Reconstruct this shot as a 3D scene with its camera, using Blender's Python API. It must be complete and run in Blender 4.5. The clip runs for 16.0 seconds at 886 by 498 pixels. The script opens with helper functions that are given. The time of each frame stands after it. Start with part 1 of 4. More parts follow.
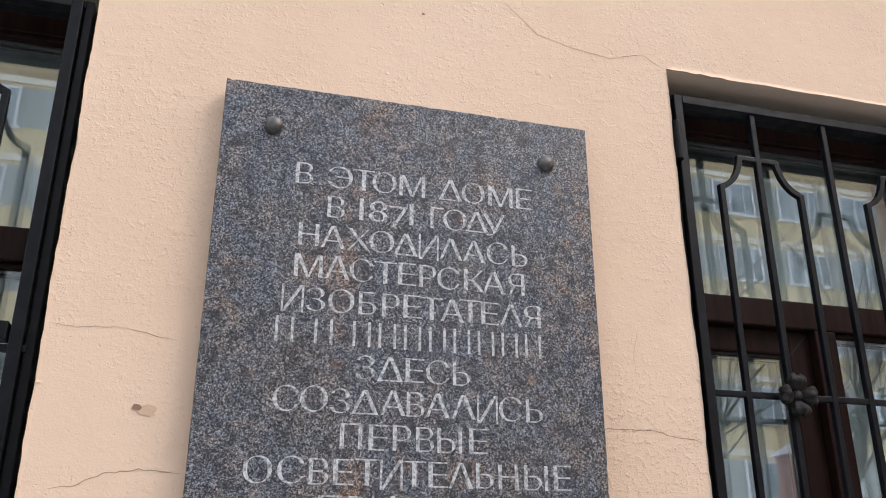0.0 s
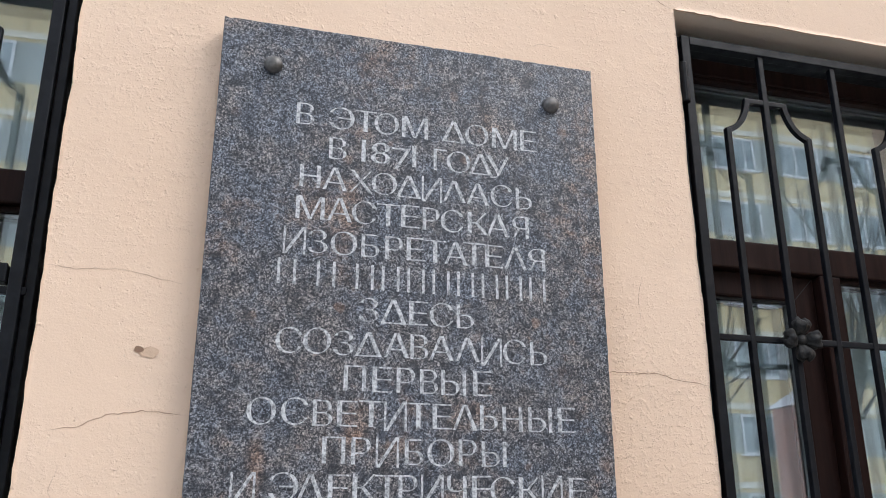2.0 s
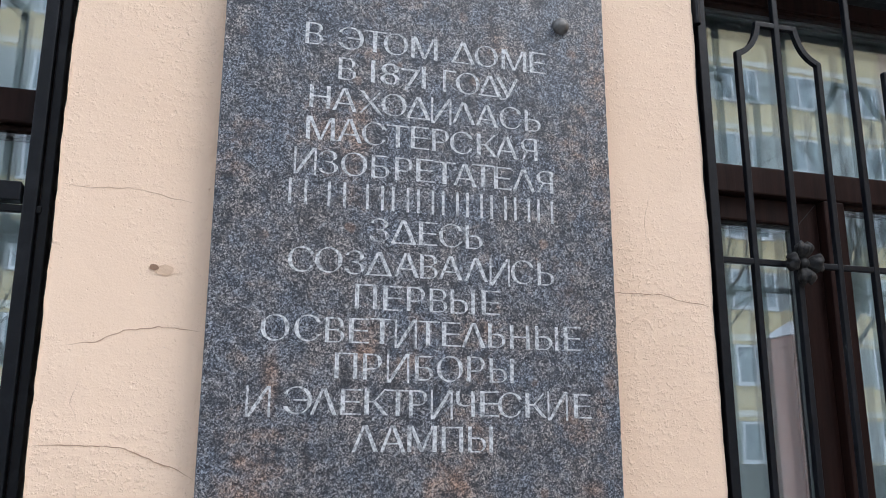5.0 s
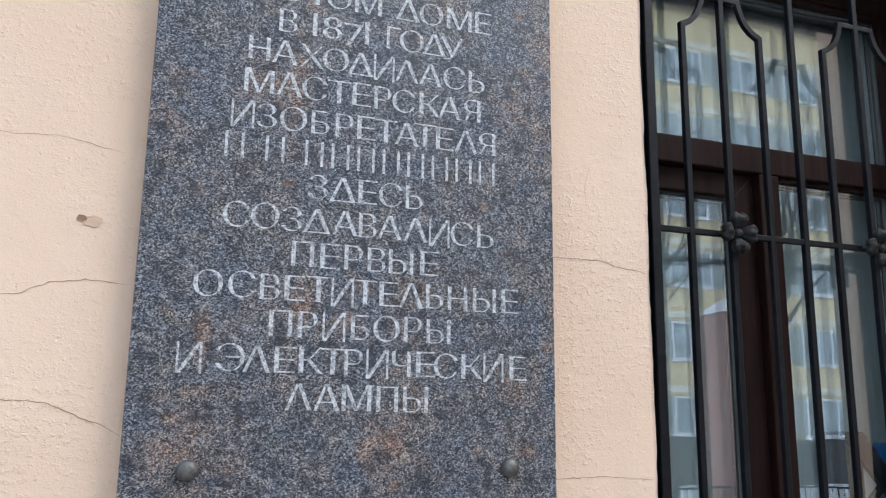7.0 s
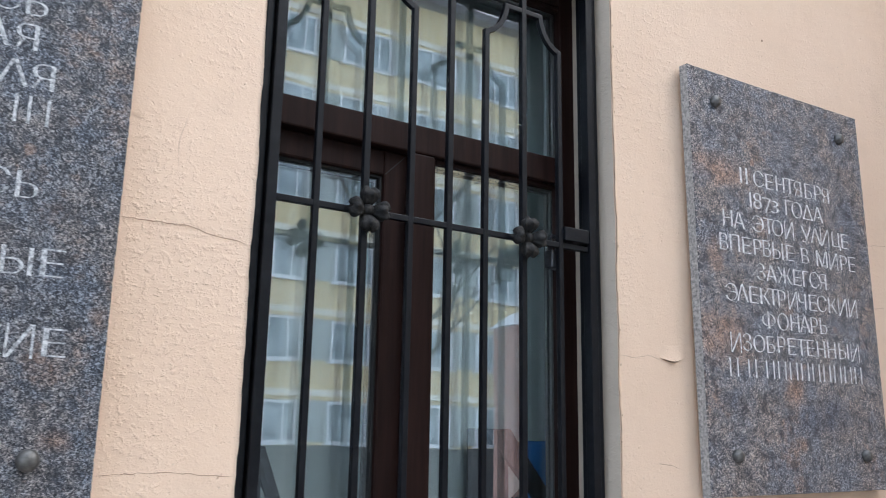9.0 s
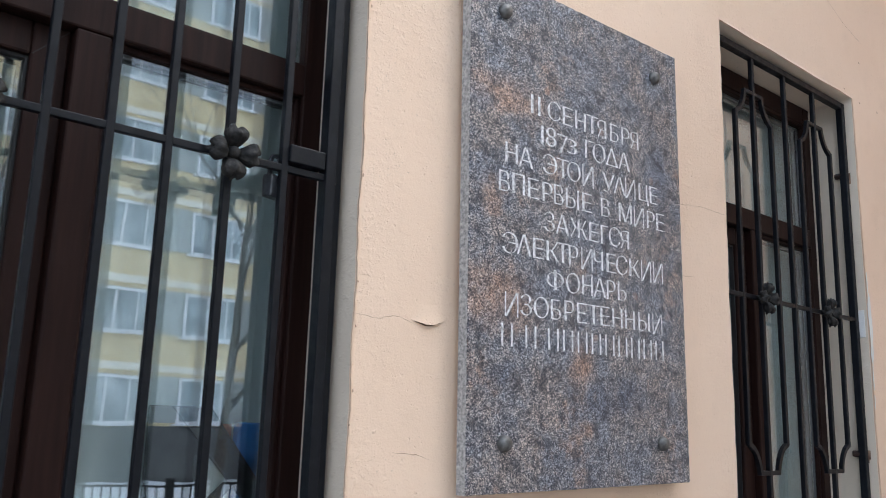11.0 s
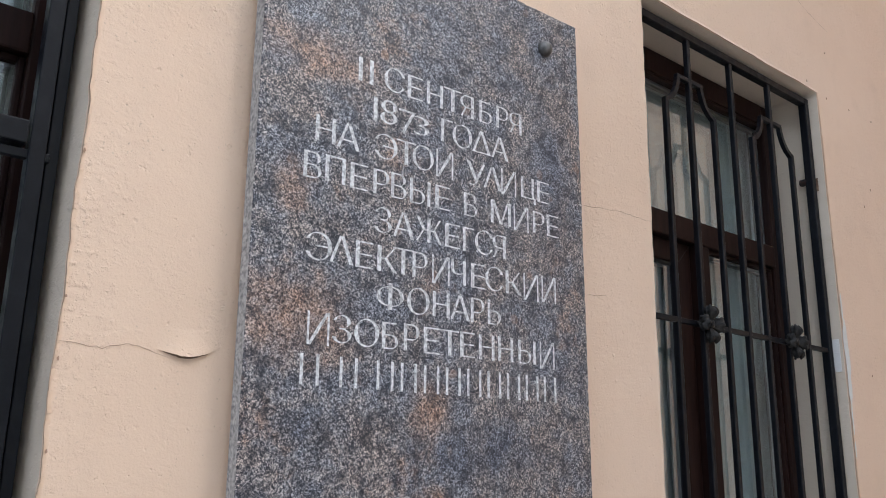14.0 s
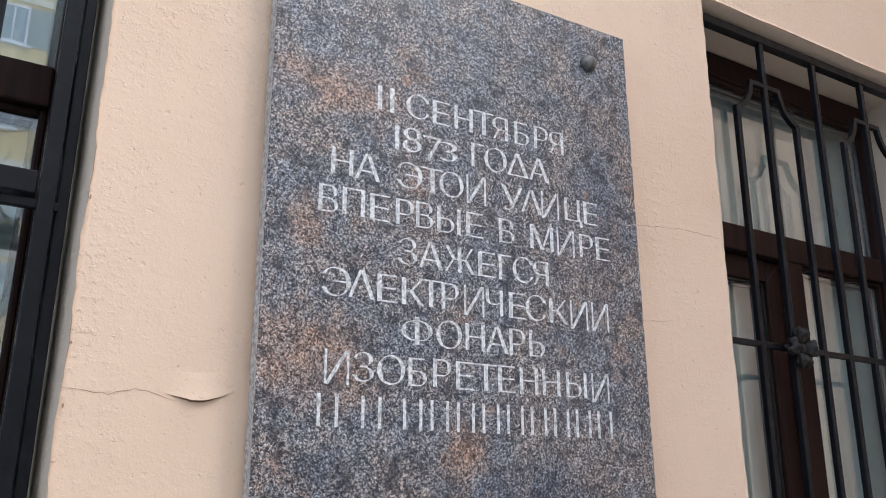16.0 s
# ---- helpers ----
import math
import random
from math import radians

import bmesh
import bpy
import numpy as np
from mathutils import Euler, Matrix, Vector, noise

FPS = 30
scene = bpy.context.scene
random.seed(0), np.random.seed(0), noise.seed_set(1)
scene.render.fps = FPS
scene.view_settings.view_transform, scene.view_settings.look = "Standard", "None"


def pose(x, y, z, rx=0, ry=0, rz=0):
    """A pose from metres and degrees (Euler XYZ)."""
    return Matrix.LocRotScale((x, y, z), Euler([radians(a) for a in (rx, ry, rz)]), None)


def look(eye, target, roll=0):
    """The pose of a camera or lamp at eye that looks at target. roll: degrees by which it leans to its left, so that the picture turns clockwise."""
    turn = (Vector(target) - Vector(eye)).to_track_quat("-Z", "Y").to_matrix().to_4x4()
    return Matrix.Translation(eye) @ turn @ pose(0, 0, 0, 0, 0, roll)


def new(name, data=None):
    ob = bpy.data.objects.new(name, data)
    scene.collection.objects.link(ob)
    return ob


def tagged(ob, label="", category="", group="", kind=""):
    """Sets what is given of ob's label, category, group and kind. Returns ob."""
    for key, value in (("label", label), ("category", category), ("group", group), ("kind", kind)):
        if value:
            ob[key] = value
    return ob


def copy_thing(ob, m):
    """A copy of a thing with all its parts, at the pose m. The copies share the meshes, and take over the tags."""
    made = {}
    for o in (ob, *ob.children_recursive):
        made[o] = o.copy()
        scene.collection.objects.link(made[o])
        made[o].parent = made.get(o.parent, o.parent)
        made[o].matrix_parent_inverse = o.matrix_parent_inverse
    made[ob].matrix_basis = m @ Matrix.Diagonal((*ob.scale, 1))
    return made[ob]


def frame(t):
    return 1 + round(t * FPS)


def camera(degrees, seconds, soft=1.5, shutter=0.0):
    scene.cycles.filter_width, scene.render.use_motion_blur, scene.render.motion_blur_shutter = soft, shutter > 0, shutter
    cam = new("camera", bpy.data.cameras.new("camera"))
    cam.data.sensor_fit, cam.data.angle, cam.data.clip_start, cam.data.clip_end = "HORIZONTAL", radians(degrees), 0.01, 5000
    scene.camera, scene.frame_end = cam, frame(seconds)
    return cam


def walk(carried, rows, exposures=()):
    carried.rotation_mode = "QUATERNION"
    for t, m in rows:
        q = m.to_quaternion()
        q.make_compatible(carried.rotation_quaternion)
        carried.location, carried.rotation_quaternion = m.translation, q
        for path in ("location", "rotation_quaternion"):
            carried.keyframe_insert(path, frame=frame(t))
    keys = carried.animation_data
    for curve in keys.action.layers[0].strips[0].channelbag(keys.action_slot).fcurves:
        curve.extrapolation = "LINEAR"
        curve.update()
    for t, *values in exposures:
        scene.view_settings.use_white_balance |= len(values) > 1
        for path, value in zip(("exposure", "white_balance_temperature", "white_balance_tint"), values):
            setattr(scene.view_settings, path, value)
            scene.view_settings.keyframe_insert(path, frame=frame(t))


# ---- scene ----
cam = camera(54.8, 16.0, soft=0.9, shutter=0.2)
PATH = [
    (0, (0.013, -1.521, 1.543), (0.523, 0.275, 2.26), -0.0),
    (0.5, (0.02, -1.518, 1.542), (0.53, 0.285, 2.241), -0.1),
    (1, (0.018, -1.501, 1.536), (0.534, 0.31, 2.21), -0.1),
    (1.5, (0.015, -1.497, 1.531), (0.533, 0.325, 2.174), -0.2),
    (2, (0.012, -1.492, 1.525), (0.534, 0.336, 2.146), -0.1),
    (2.5, (0.018, -1.488, 1.519), (0.537, 0.35, 2.113), -0.0),
    (3, (0.015, -1.491, 1.509), (0.531, 0.352, 2.09), -0.1),
    (3.5, (0.006, -1.498, 1.512), (0.523, 0.352, 2.069), -0.1),
    (6, (-0.015, -1.497, 1.49), (0.558, 0.373, 1.906), 0.4),
    (6.5, (-0.018, -1.49, 1.485), (0.587, 0.373, 1.887), 0.6),
    (7, (0.004, -1.483, 1.483), (0.67, 0.359, 1.888), 0.7),
    (7.5, (0.087, -1.512, 1.491), (0.866, 0.285, 1.897), 0.8),
    (8, (0.241, -1.553, 1.481), (1.094, 0.204, 1.912), 0.7),
    (8.5, (0.355, -1.554, 1.473), (1.3, 0.155, 1.905), 0.9),
    (9, (0.482, -1.479, 1.452), (1.515, 0.177, 1.889), 1.1),
    (9.5, (0.57, -1.409, 1.456), (1.703, 0.183, 1.882), 2.0),
    (10, (0.696, -1.362, 1.453), (1.88, 0.196, 1.864), 2.2),
    (10.2, (0.769, -1.344, 1.451), (1.973, 0.199, 1.861), 2.1),
    (12.3, (1.247, -1.212, 1.484), (2.592, 0.205, 1.907), 1.6),
    (12.5, (1.277, -1.244, 1.476), (2.623, 0.168, 1.918), 1.6),
    (13, (1.386, -1.263, 1.488), (2.719, 0.155, 1.951), 1.5),
    (13.5, (1.468, -1.236, 1.486), (2.759, 0.213, 1.969), 1.3),
    (14, (1.578, -1.158, 1.497), (2.813, 0.331, 2.005), 0.9),
    (14.5, (1.667, -1.134, 1.505), (2.832, 0.402, 2.038), 0.9),
    (15, (1.728, -1.163, 1.507), (2.807, 0.425, 2.066), 1.0),
    (15.5, (1.748, -1.18, 1.506), (2.771, 0.439, 2.085), 0.5),
    (16, (1.75, -1.195, 1.507), (2.731, 0.446, 2.093), 0.4),
]
walk(cam, [(t, look(e, g, r)) for t, e, g, r in PATH], exposures=[
    (0.0, 0.66, 6350, 14), (1.0, 0.72, 6300, 13), (2.0, 0.75, 6050, 11), (3.5, 0.76, 5850, 10), (6.0, 0.82, 5800, 10), (7.0, 0.84, 5750, 9), (8.5, 0.85, 5750, 9),
    (10.0, 0.98, 5700, 8), (12.5, 0.84, 5950, 10), (13.4, 0.65, 5950, 10), (14.5, 0.95, 5950, 11), (16.0, 0.95, 5950, 11)])

from mathutils.geometry import delaunay_2d_cdt

# ---------------------------------------------------------------- world and sun (overcast winter day)
world = bpy.data.worlds.new("overcast_sky")
scene.world = world
world.use_nodes = True
wt = world.node_tree
sky = wt.nodes.new("ShaderNodeTexSky")
sky.sky_type = "NISHITA"
sky.sun_disc = False
sky.sun_elevation = radians(48)
sky.sun_rotation = radians(129)
sky.air_density, sky.dust_density = 1.0, 4.0
grey_sky = wt.nodes.new("ShaderNodeMix")
grey_sky.data_type = "RGBA"
grey_sky.inputs[0].default_value = 0.75
grey_sky.inputs[7].default_value = (6.4, 6.7, 7.2, 1)
wt.links.new(sky.outputs[0], grey_sky.inputs[6])
wt.links.new(grey_sky.outputs[2], wt.nodes["Background"].inputs[0])
wt.nodes["Background"].inputs[1].default_value = 0.165

sun = new("sun", bpy.data.lights.new("sun", "SUN"))
sun.data.energy, sun.data.angle, sun.data.color = 1.0, radians(32), (1.0, 0.96, 0.9)
sun.matrix_world = look((7, -5.6, 10), (0, 0, 0))


# ---------------------------------------------------------------- materials
class Mat:
    """A small builder for procedural materials in object-independent world coordinates."""

    def __init__(self, name, rough=0.6, metal=0.0, spec=0.5):
        self.m = bpy.data.materials.new(name)
        self.m.use_nodes = True
        self.t = self.m.node_tree
        self.b = self.t.nodes["Principled BSDF"]
        self.b.inputs["Roughness"].default_value = rough
        self.b.inputs["Metallic"].default_value = metal
        self.b.inputs["Specular IOR Level"].default_value = spec
        g = self.t.nodes.new("ShaderNodeNewGeometry")
        self.pos = g.outputs["Position"]
        self.height = None

    def stretch(self, sx, sy, sz, vec=None):
        n = self.t.nodes.new("ShaderNodeMapping")
        n.inputs["Scale"].default_value = (sx, sy, sz)
        self.t.links.new(vec or self.pos, n.inputs["Vector"])
        return n.outputs[0]

    def noise(self, scale, detail=3.0, rough=0.5, vec=None, warp=0.0):
        n = self.t.nodes.new("ShaderNodeTexNoise")
        n.inputs["Scale"].default_value = scale
        n.inputs["Detail"].default_value = detail
        n.inputs["Roughness"].default_value = rough
        n.inputs["Distortion"].default_value = warp
        self.t.links.new(vec or self.pos, n.inputs["Vector"])
        return n.outputs[0]

    def cells(self, scale, feature="F1", out="Color", vec=None):
        n = self.t.nodes.new("ShaderNodeTexVoronoi")
        n.feature = feature
        n.inputs["Scale"].default_value = scale
        self.t.links.new(vec or self.pos, n.inputs["Vector"])
        return n.outputs[out]

    def ramp(self, fac, *stops):
        n = self.t.nodes.new("ShaderNodeValToRGB")
        e = n.color_ramp.elements
        while len(e) < len(stops):
            e.new(0.5)
        for el, (p, c) in zip(e, stops):
            el.position = p
            el.color = (*c, 1) if isinstance(c, tuple) else (c, c, c, 1)
        self.t.links.new(fac, n.inputs[0])
        return n.outputs[0]

    def mix(self, fac, a, b, mode="MIX"):
        n = self.t.nodes.new("ShaderNodeMix")
        n.data_type, n.blend_type = "RGBA", mode
        for val, i in ((fac, 0), (a, 6), (b, 7)):
            if isinstance(val, (int, float)):
                n.inputs[i].default_value = val if i == 0 else (val, val, val, 1)
            elif isinstance(val, tuple):
                n.inputs[i].default_value = (*val, 1)
            else:
                self.t.links.new(val, n.inputs[i])
        return n.outputs[2]

    def maths(self, op, a, b):
        n = self.t.nodes.new("ShaderNodeMath")
        n.operation = op
        for i, val in enumerate((a, b)):
            if isinstance(val, (int, float)):
                n.inputs[i].default_value = val
            else:
                self.t.links.new(val, n.inputs[i])
        return n.outputs[0]

    def near(self, x, z, rx, rz):
        """One ragged stain about (x, z) on the facade, 1 in its middle and 0 outside."""
        vec = self.pos
        for op, val in (("SUBTRACT", (x, 0, z)), ("MULTIPLY", (1 / rx, 0, 1 / rz))):
            n = self.t.nodes.new("ShaderNodeVectorMath")
            n.operation = op
            n.inputs[1].default_value = val
            self.t.links.new(vec, n.inputs[0])
            vec = n.outputs[0]
        n = self.t.nodes.new("ShaderNodeVectorMath")
        n.operation = "LENGTH"
        self.t.links.new(vec, n.inputs[0])
        d = self.maths("ADD", n.outputs["Value"], self.maths("MULTIPLY", self.noise(24, 5, 0.7), 1.1))
        return self.ramp(self.maths("MULTIPLY", d, 0.5), (0.35, 0.85), (0.75, 0.0))

    def jitter(self, scale, amount):
        """World coordinates shaken by a noise, so that cells get uneven outlines."""
        n = self.t.nodes.new("ShaderNodeTexNoise")
        n.inputs["Scale"].default_value = scale
        n.inputs["Detail"].default_value = 2.0
        self.t.links.new(self.pos, n.inputs["Vector"])
        v = self.t.nodes.new("ShaderNodeVectorMath")
        v.operation = "MULTIPLY_ADD"
        v.inputs[1].default_value = (amount,) * 3
        self.t.links.new(n.outputs["Color"], v.inputs[0])
        self.t.links.new(self.pos, v.inputs[2])
        return v.outputs[0]

    def colour(self, c):
        if isinstance(c, tuple):
            self.b.inputs["Base Color"].default_value = (*c, 1)
        else:
            self.t.links.new(c, self.b.inputs["Base Color"])

    def roughness(self, r):
        self.t.links.new(r, self.b.inputs["Roughness"])

    def bump(self, h, dist, strength=1.0):
        n = self.t.nodes.new("ShaderNodeBump")
        n.inputs["Distance"].default_value = dist
        n.inputs["Strength"].default_value = strength
        self.t.links.new(h, n.inputs["Height"])
        if self.height is not None:
            self.t.links.new(self.height, n.inputs["Normal"])
        self.height = n.outputs[0]
        self.t.links.new(self.height, self.b.inputs["Normal"])


def plaster(name, base, dirty, grain=1.0):
    k = Mat(name, 0.85, spec=0.3)
    big = k.noise(1.7, 3)
    mid = k.noise(9, 4)
    c = k.mix(k.ramp(big, (0.35, 0.0), (0.7, 1.0)), base, dirty)
    c = k.mix(k.ramp(mid, (0.55, 0.0), (0.8, 0.22)), c, tuple(x * 0.8 for x in dirty))
    pits = k.ramp(k.noise(150, 2), (0.24, 1.0), (0.31, 0.0))
    c = k.mix(k.maths("MULTIPLY", pits, 0.35), c, tuple(x * 0.45 for x in dirty))
    k.colour(c)
    zone = k.ramp(k.noise(2.6, 4, 0.6, vec=k.stretch(1, 1, 0.6)), (0.41, 0.12), (0.60, 1.0))
    k.bump(k.noise(14, 4, 0.6, warp=0.6), 0.0016 * grain)
    trowel = k.noise(16, 4, 0.62, vec=k.stretch(0.6, 1, 2.6))
    k.bump(k.maths("MULTIPLY", k.ramp(trowel, (0.40, 0.0), (0.66, 1.0)), zone), 0.0006 * grain)
    crumbs = k.ramp(k.noise(88, 4, 0.62), (0.50, 0.0), (0.72, 1.0))
    k.bump(k.maths("MULTIPLY", crumbs, zone), 0.0015 * grain)
    shaken = k.jitter(60, 0.02)
    blobs = k.ramp(k.cells(34, out="Distance", vec=shaken), (0.09, 1.0), (0.21, 0.0))
    some = k.ramp(k.cells(34, vec=shaken), (0.52, 0.0), (0.56, 1.0))
    k.bump(k.maths("MULTIPLY", blobs, some), 0.0013 * grain)
    dents = k.ramp(k.noise(70, 2, 0.5), (0.24, 0.0), (0.34, 1.0))
    k.bump(dents, 0.0010 * grain)
    k.bump(k.noise(260, 3, 0.6), 0.0006 * grain)
    return k.m


PEACH = plaster("peach_plaster", (0.79, 0.600, 0.448), (0.745, 0.553, 0.402))
REVEAL = plaster("grey_beige_reveal", (0.64, 0.55, 0.44), (0.55, 0.47, 0.375), 0.5)
WHITEWASH = plaster("white_filler", (0.74, 0.73, 0.70), (0.62, 0.60, 0.57), 0.7)
CHIP = plaster("bare_render", (0.42, 0.30, 0.19), (0.30, 0.21, 0.13), 1.5)
CHIP_PALE = plaster("worn_peach_render", (0.66, 0.47, 0.33), (0.56, 0.39, 0.27), 1.2)
# dark colour that paints the shade inside notches, holes and slits
SHADE_EDGE = plaster("painted_gap_shade", (0.30, 0.185, 0.12), (0.20, 0.125, 0.085), 0.4)
CRACK = plaster("crack_shadow", (0.44, 0.29, 0.20), (0.33, 0.21, 0.145), 0.4)


def granite(name, rust, dim, stains=(), dusk=()):
    k = Mat(name, 0.42, spec=0.5)
    shaken = k.jitter(320, 0.005)
    coarse = k.maths("MULTIPLY", k.cells(390, vec=shaken), 0.46)
    fine = k.maths("MULTIPLY", k.cells(820, vec=shaken), 0.40)
    grain = k.maths("ADD", k.maths("ADD", coarse, fine), k.maths("MULTIPLY", k.maths("SUBTRACT", k.noise(240, 4, 0.72), 0.5), 0.66))
    c = k.ramp(grain, (0.22, (0.006, 0.008, 0.014)), (0.34, (0.030, 0.034, 0.047)), (0.43, (0.100, 0.105, 0.120)),
               (0.53, (0.235, 0.237, 0.248)), (0.68, (0.56, 0.56, 0.57)))
    warm = k.ramp(grain, (0.20, (0.016, 0.012, 0.012)), (0.34, (0.115, 0.080, 0.066)), (0.46, (0.29, 0.205, 0.165)), (0.64, (0.62, 0.51, 0.44)))
    patch = k.ramp(k.noise(6.0, 6, 0.75), (0.50 - rust, 0.0), (0.64 - rust, 0.85))
    for x, z, rx, rz in stains:
        patch = k.mix(1.0, patch, k.near(x, z, rx, rz), "LIGHTEN")
    c = k.mix(patch, c, warm)
    spots = k.ramp(k.maths("ADD", k.cells(13, out="Distance"), k.maths("MULTIPLY", k.noise(60, 3), 0.16)), (0.19, 0.75), (0.23, 0.0))
    c = k.mix(k.maths("MULTIPLY", spots, k.ramp(k.noise(4.5, 3), (0.46, 0.10), (0.58, 0.7))), c, k.mix(0.5, warm, (0.24, 0.145, 0.10)))
    pale = k.ramp(k.noise(34, 5, 0.7), (0.52, 0.0), (0.70, 0.45))
    c = k.mix(pale, c, k.ramp(grain, (0.26, (0.04, 0.042, 0.05)), (0.43, (0.24, 0.235, 0.24)), (0.62, (0.62, 0.61, 0.60))))
    dark = k.ramp(k.noise(27, 5, 0.7), (0.36, 0.85), (0.50, 0.0))
    c = k.mix(dark, c, k.mix(0.85, c, (0.010, 0.014, 0.024)))
    c = k.mix(k.maths("MULTIPLY", patch, 0.8), c, k.mix(1.0, c, (1.0, 0.87, 0.77), "MULTIPLY"))
    tint = k.ramp(k.noise(13, 5, 0.7), (0.40, (0.84, 0.93, 1.06)), (0.50, (0.98, 0.99, 1.02)), (0.62, (1.18, 1.07, 0.99)))
    c = k.mix(1.0, c, tint, "MULTIPLY")
    for x, z, rx, rz in dusk:
        c = k.mix(k.near(x, z, rx, rz), c, k.mix(1.0, c, (0.62, 0.66, 0.74), "MULTIPLY"))
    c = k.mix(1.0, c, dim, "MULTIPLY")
    k.colour(c)
    k.roughness(k.ramp(grain, (0.3, 0.36), (0.7, 0.6)))
    k.bump(k.noise(220, 3), 0.0006)
    return k.m


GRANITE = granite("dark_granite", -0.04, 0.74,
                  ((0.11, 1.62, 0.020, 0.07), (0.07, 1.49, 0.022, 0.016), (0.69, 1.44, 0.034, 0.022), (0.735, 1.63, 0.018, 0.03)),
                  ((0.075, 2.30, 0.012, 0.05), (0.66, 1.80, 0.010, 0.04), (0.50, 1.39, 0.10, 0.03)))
GRANITE_WARM = granite("dark_granite_with_rusty_patches", -0.075, (1.19, 1.12, 1.06),
                       ((2.235, 2.165, 0.17, 0.060), (2.22, 1.72, 0.14, 0.10), (2.48, 1.60, 0.06, 0.07), (2.20, 1.93, 0.05, 0.06), (2.50, 1.46, 0.03, 0.025)),
                       ((2.62, 1.53, 0.26, 0.07), (2.24, 1.555, 0.14, 0.030), (2.80, 2.05, 0.06, 0.30)))

k = Mat("sawn_granite_edge", 0.7)
k.colour(k.ramp(k.noise(150, 4, 0.6), (0.3, (0.14, 0.14, 0.145)), (0.5, (0.33, 0.325, 0.315)), (0.7, (0.52, 0.51, 0.49))))
k.bump(k.noise(120, 3), 0.002)
GRANITE_EDGE = k.m

k = Mat("engraved_stone", 0.85)
k.colour(k.ramp(k.noise(210, 4, 0.65), (0.36, (0.32, 0.325, 0.33)), (0.47, (0.60, 0.605, 0.61)), (0.60, (0.84, 0.845, 0.85))))
k.bump(k.noise(300, 3), 0.001)
ENGRAVED = k.m
k = Mat("engraved_stone_weathered", 0.85)
k.colour(k.ramp(k.noise(210, 4, 0.65), (0.36, (0.17, 0.176, 0.186)), (0.47, (0.39, 0.40, 0.415)), (0.60, (0.64, 0.65, 0.66))))
k.bump(k.noise(300, 3), 0.001)
ENGRAVED_WEATHERED = k.m

k = Mat("dull_bolt_metal", 0.5, 0.65)
k.colour(k.ramp(k.noise(90, 4), (0.35, (0.10, 0.095, 0.09)), (0.7, (0.19, 0.185, 0.175))))
k.bump(k.noise(160, 3), 0.0007)
BOLT = k.m

k = Mat("black_painted_iron", 0.4, spec=0.21)
k.colour(k.mix(k.ramp(k.noise(26, 5, 0.65), (0.5, 0.0), (0.72, 0.6)), (0.0035, 0.0042, 0.0065), (0.012, 0.0135, 0.017)))
k.roughness(k.ramp(k.noise(40, 3), (0.3, 0.32), (0.7, 0.58)))
k.bump(k.noise(90, 3), 0.0004)
IRON = k.m

k = Mat("dusty_cast_iron", 0.65, spec=0.2)
k.colour(k.mix(k.ramp(k.noise(60, 4, 0.65), (0.4, 0.0), (0.7, 0.8)), (0.010, 0.010, 0.010), (0.048, 0.045, 0.041)))
k.bump(k.noise(150, 4), 0.002)
CAST = k.m

k = Mat("rusty_iron", 0.8)
k.colour(k.ramp(k.noise(90, 4), (0.40, (0.012, 0.009, 0.009)), (0.75, (0.07, 0.03, 0.016))))
k.bump(k.noise(120, 4), 0.002)
RUST = k.m

k = Mat("rust_stain", 0.85)
k.colour(k.ramp(k.noise(40, 4), (0.35, (0.10, 0.05, 0.03)), (0.7, (0.30, 0.20, 0.13))))
STAIN = k.m

k = Mat("brown_foil_profile", 0.5, spec=0.12)
grainv = k.noise(60, 4, 0.6, vec=k.stretch(1, 1, 0.06))
k.colour(k.ramp(grainv, (0.3, (0.012, 0.0055, 0.0045)), (0.7, (0.026, 0.0115, 0.009))))
k.bump(k.noise(180, 2, vec=k.stretch(1, 1, 0.1)), 0.0003)
PROFILE = k.m

k = Mat("rubber_gasket", 0.6)
k.colour((0.012, 0.012, 0.012))
GASKET = k.m
k = Mat("aluminium_spacer", 0.4, 0.8)
k.colour(k.ramp(k.noise(200, 2), (0.3, 0.22), (0.7, 0.32)))
SPACER = k.m

k = Mat("padlock_steel", 0.35, 0.7)
k.colour(k.ramp(k.noise(80, 3), (0.3, (0.055, 0.058, 0.066)), (0.7, (0.10, 0.105, 0.115))))
STEEL = k.m


def flat(name, a, b, scale, rough=0.7, bump=0.0):
    q = Mat(name, rough)
    q.colour(q.ramp(q.noise(scale, 4, 0.6), (0.3, a), (0.7, b)))
    if bump:
        q.bump(q.noise(scale * 4, 3), bump)
    return q.m


CURTAIN = flat("pale_net_curtain", (0.86, 0.91, 0.91), (0.90, 0.94, 0.94), 1.5, 0.9)
INNER = flat("white_inner_plaster", (0.76, 0.80, 0.81), (0.83, 0.86, 0.87), 3)
ROOM = flat("room_paint", (0.74, 0.78, 0.78), (0.80, 0.83, 0.83), 2)
BLACK = flat("black_plastic", (0.010, 0.010, 0.012), (0.022, 0.022, 0.024), 30, 0.45)
BLUE = flat("blue_card", (0.04, 0.17, 0.50), (0.06, 0.22, 0.58), 20, 0.5)
PAPER = flat("paper", (0.66, 0.66, 0.64), (0.76, 0.76, 0.74), 20)
TERRACOTTA = flat("reddish_card", (0.40, 0.16, 0.11), (0.48, 0.21, 0.15), 20)
SILL = flat("white_sill", (0.70, 0.71, 0.71), (0.78, 0.79, 0.79), 8, 0.35)
WOOD = flat("room_floor_boards", (0.16, 0.10, 0.06), (0.24, 0.15, 0.09), 5, 0.5)
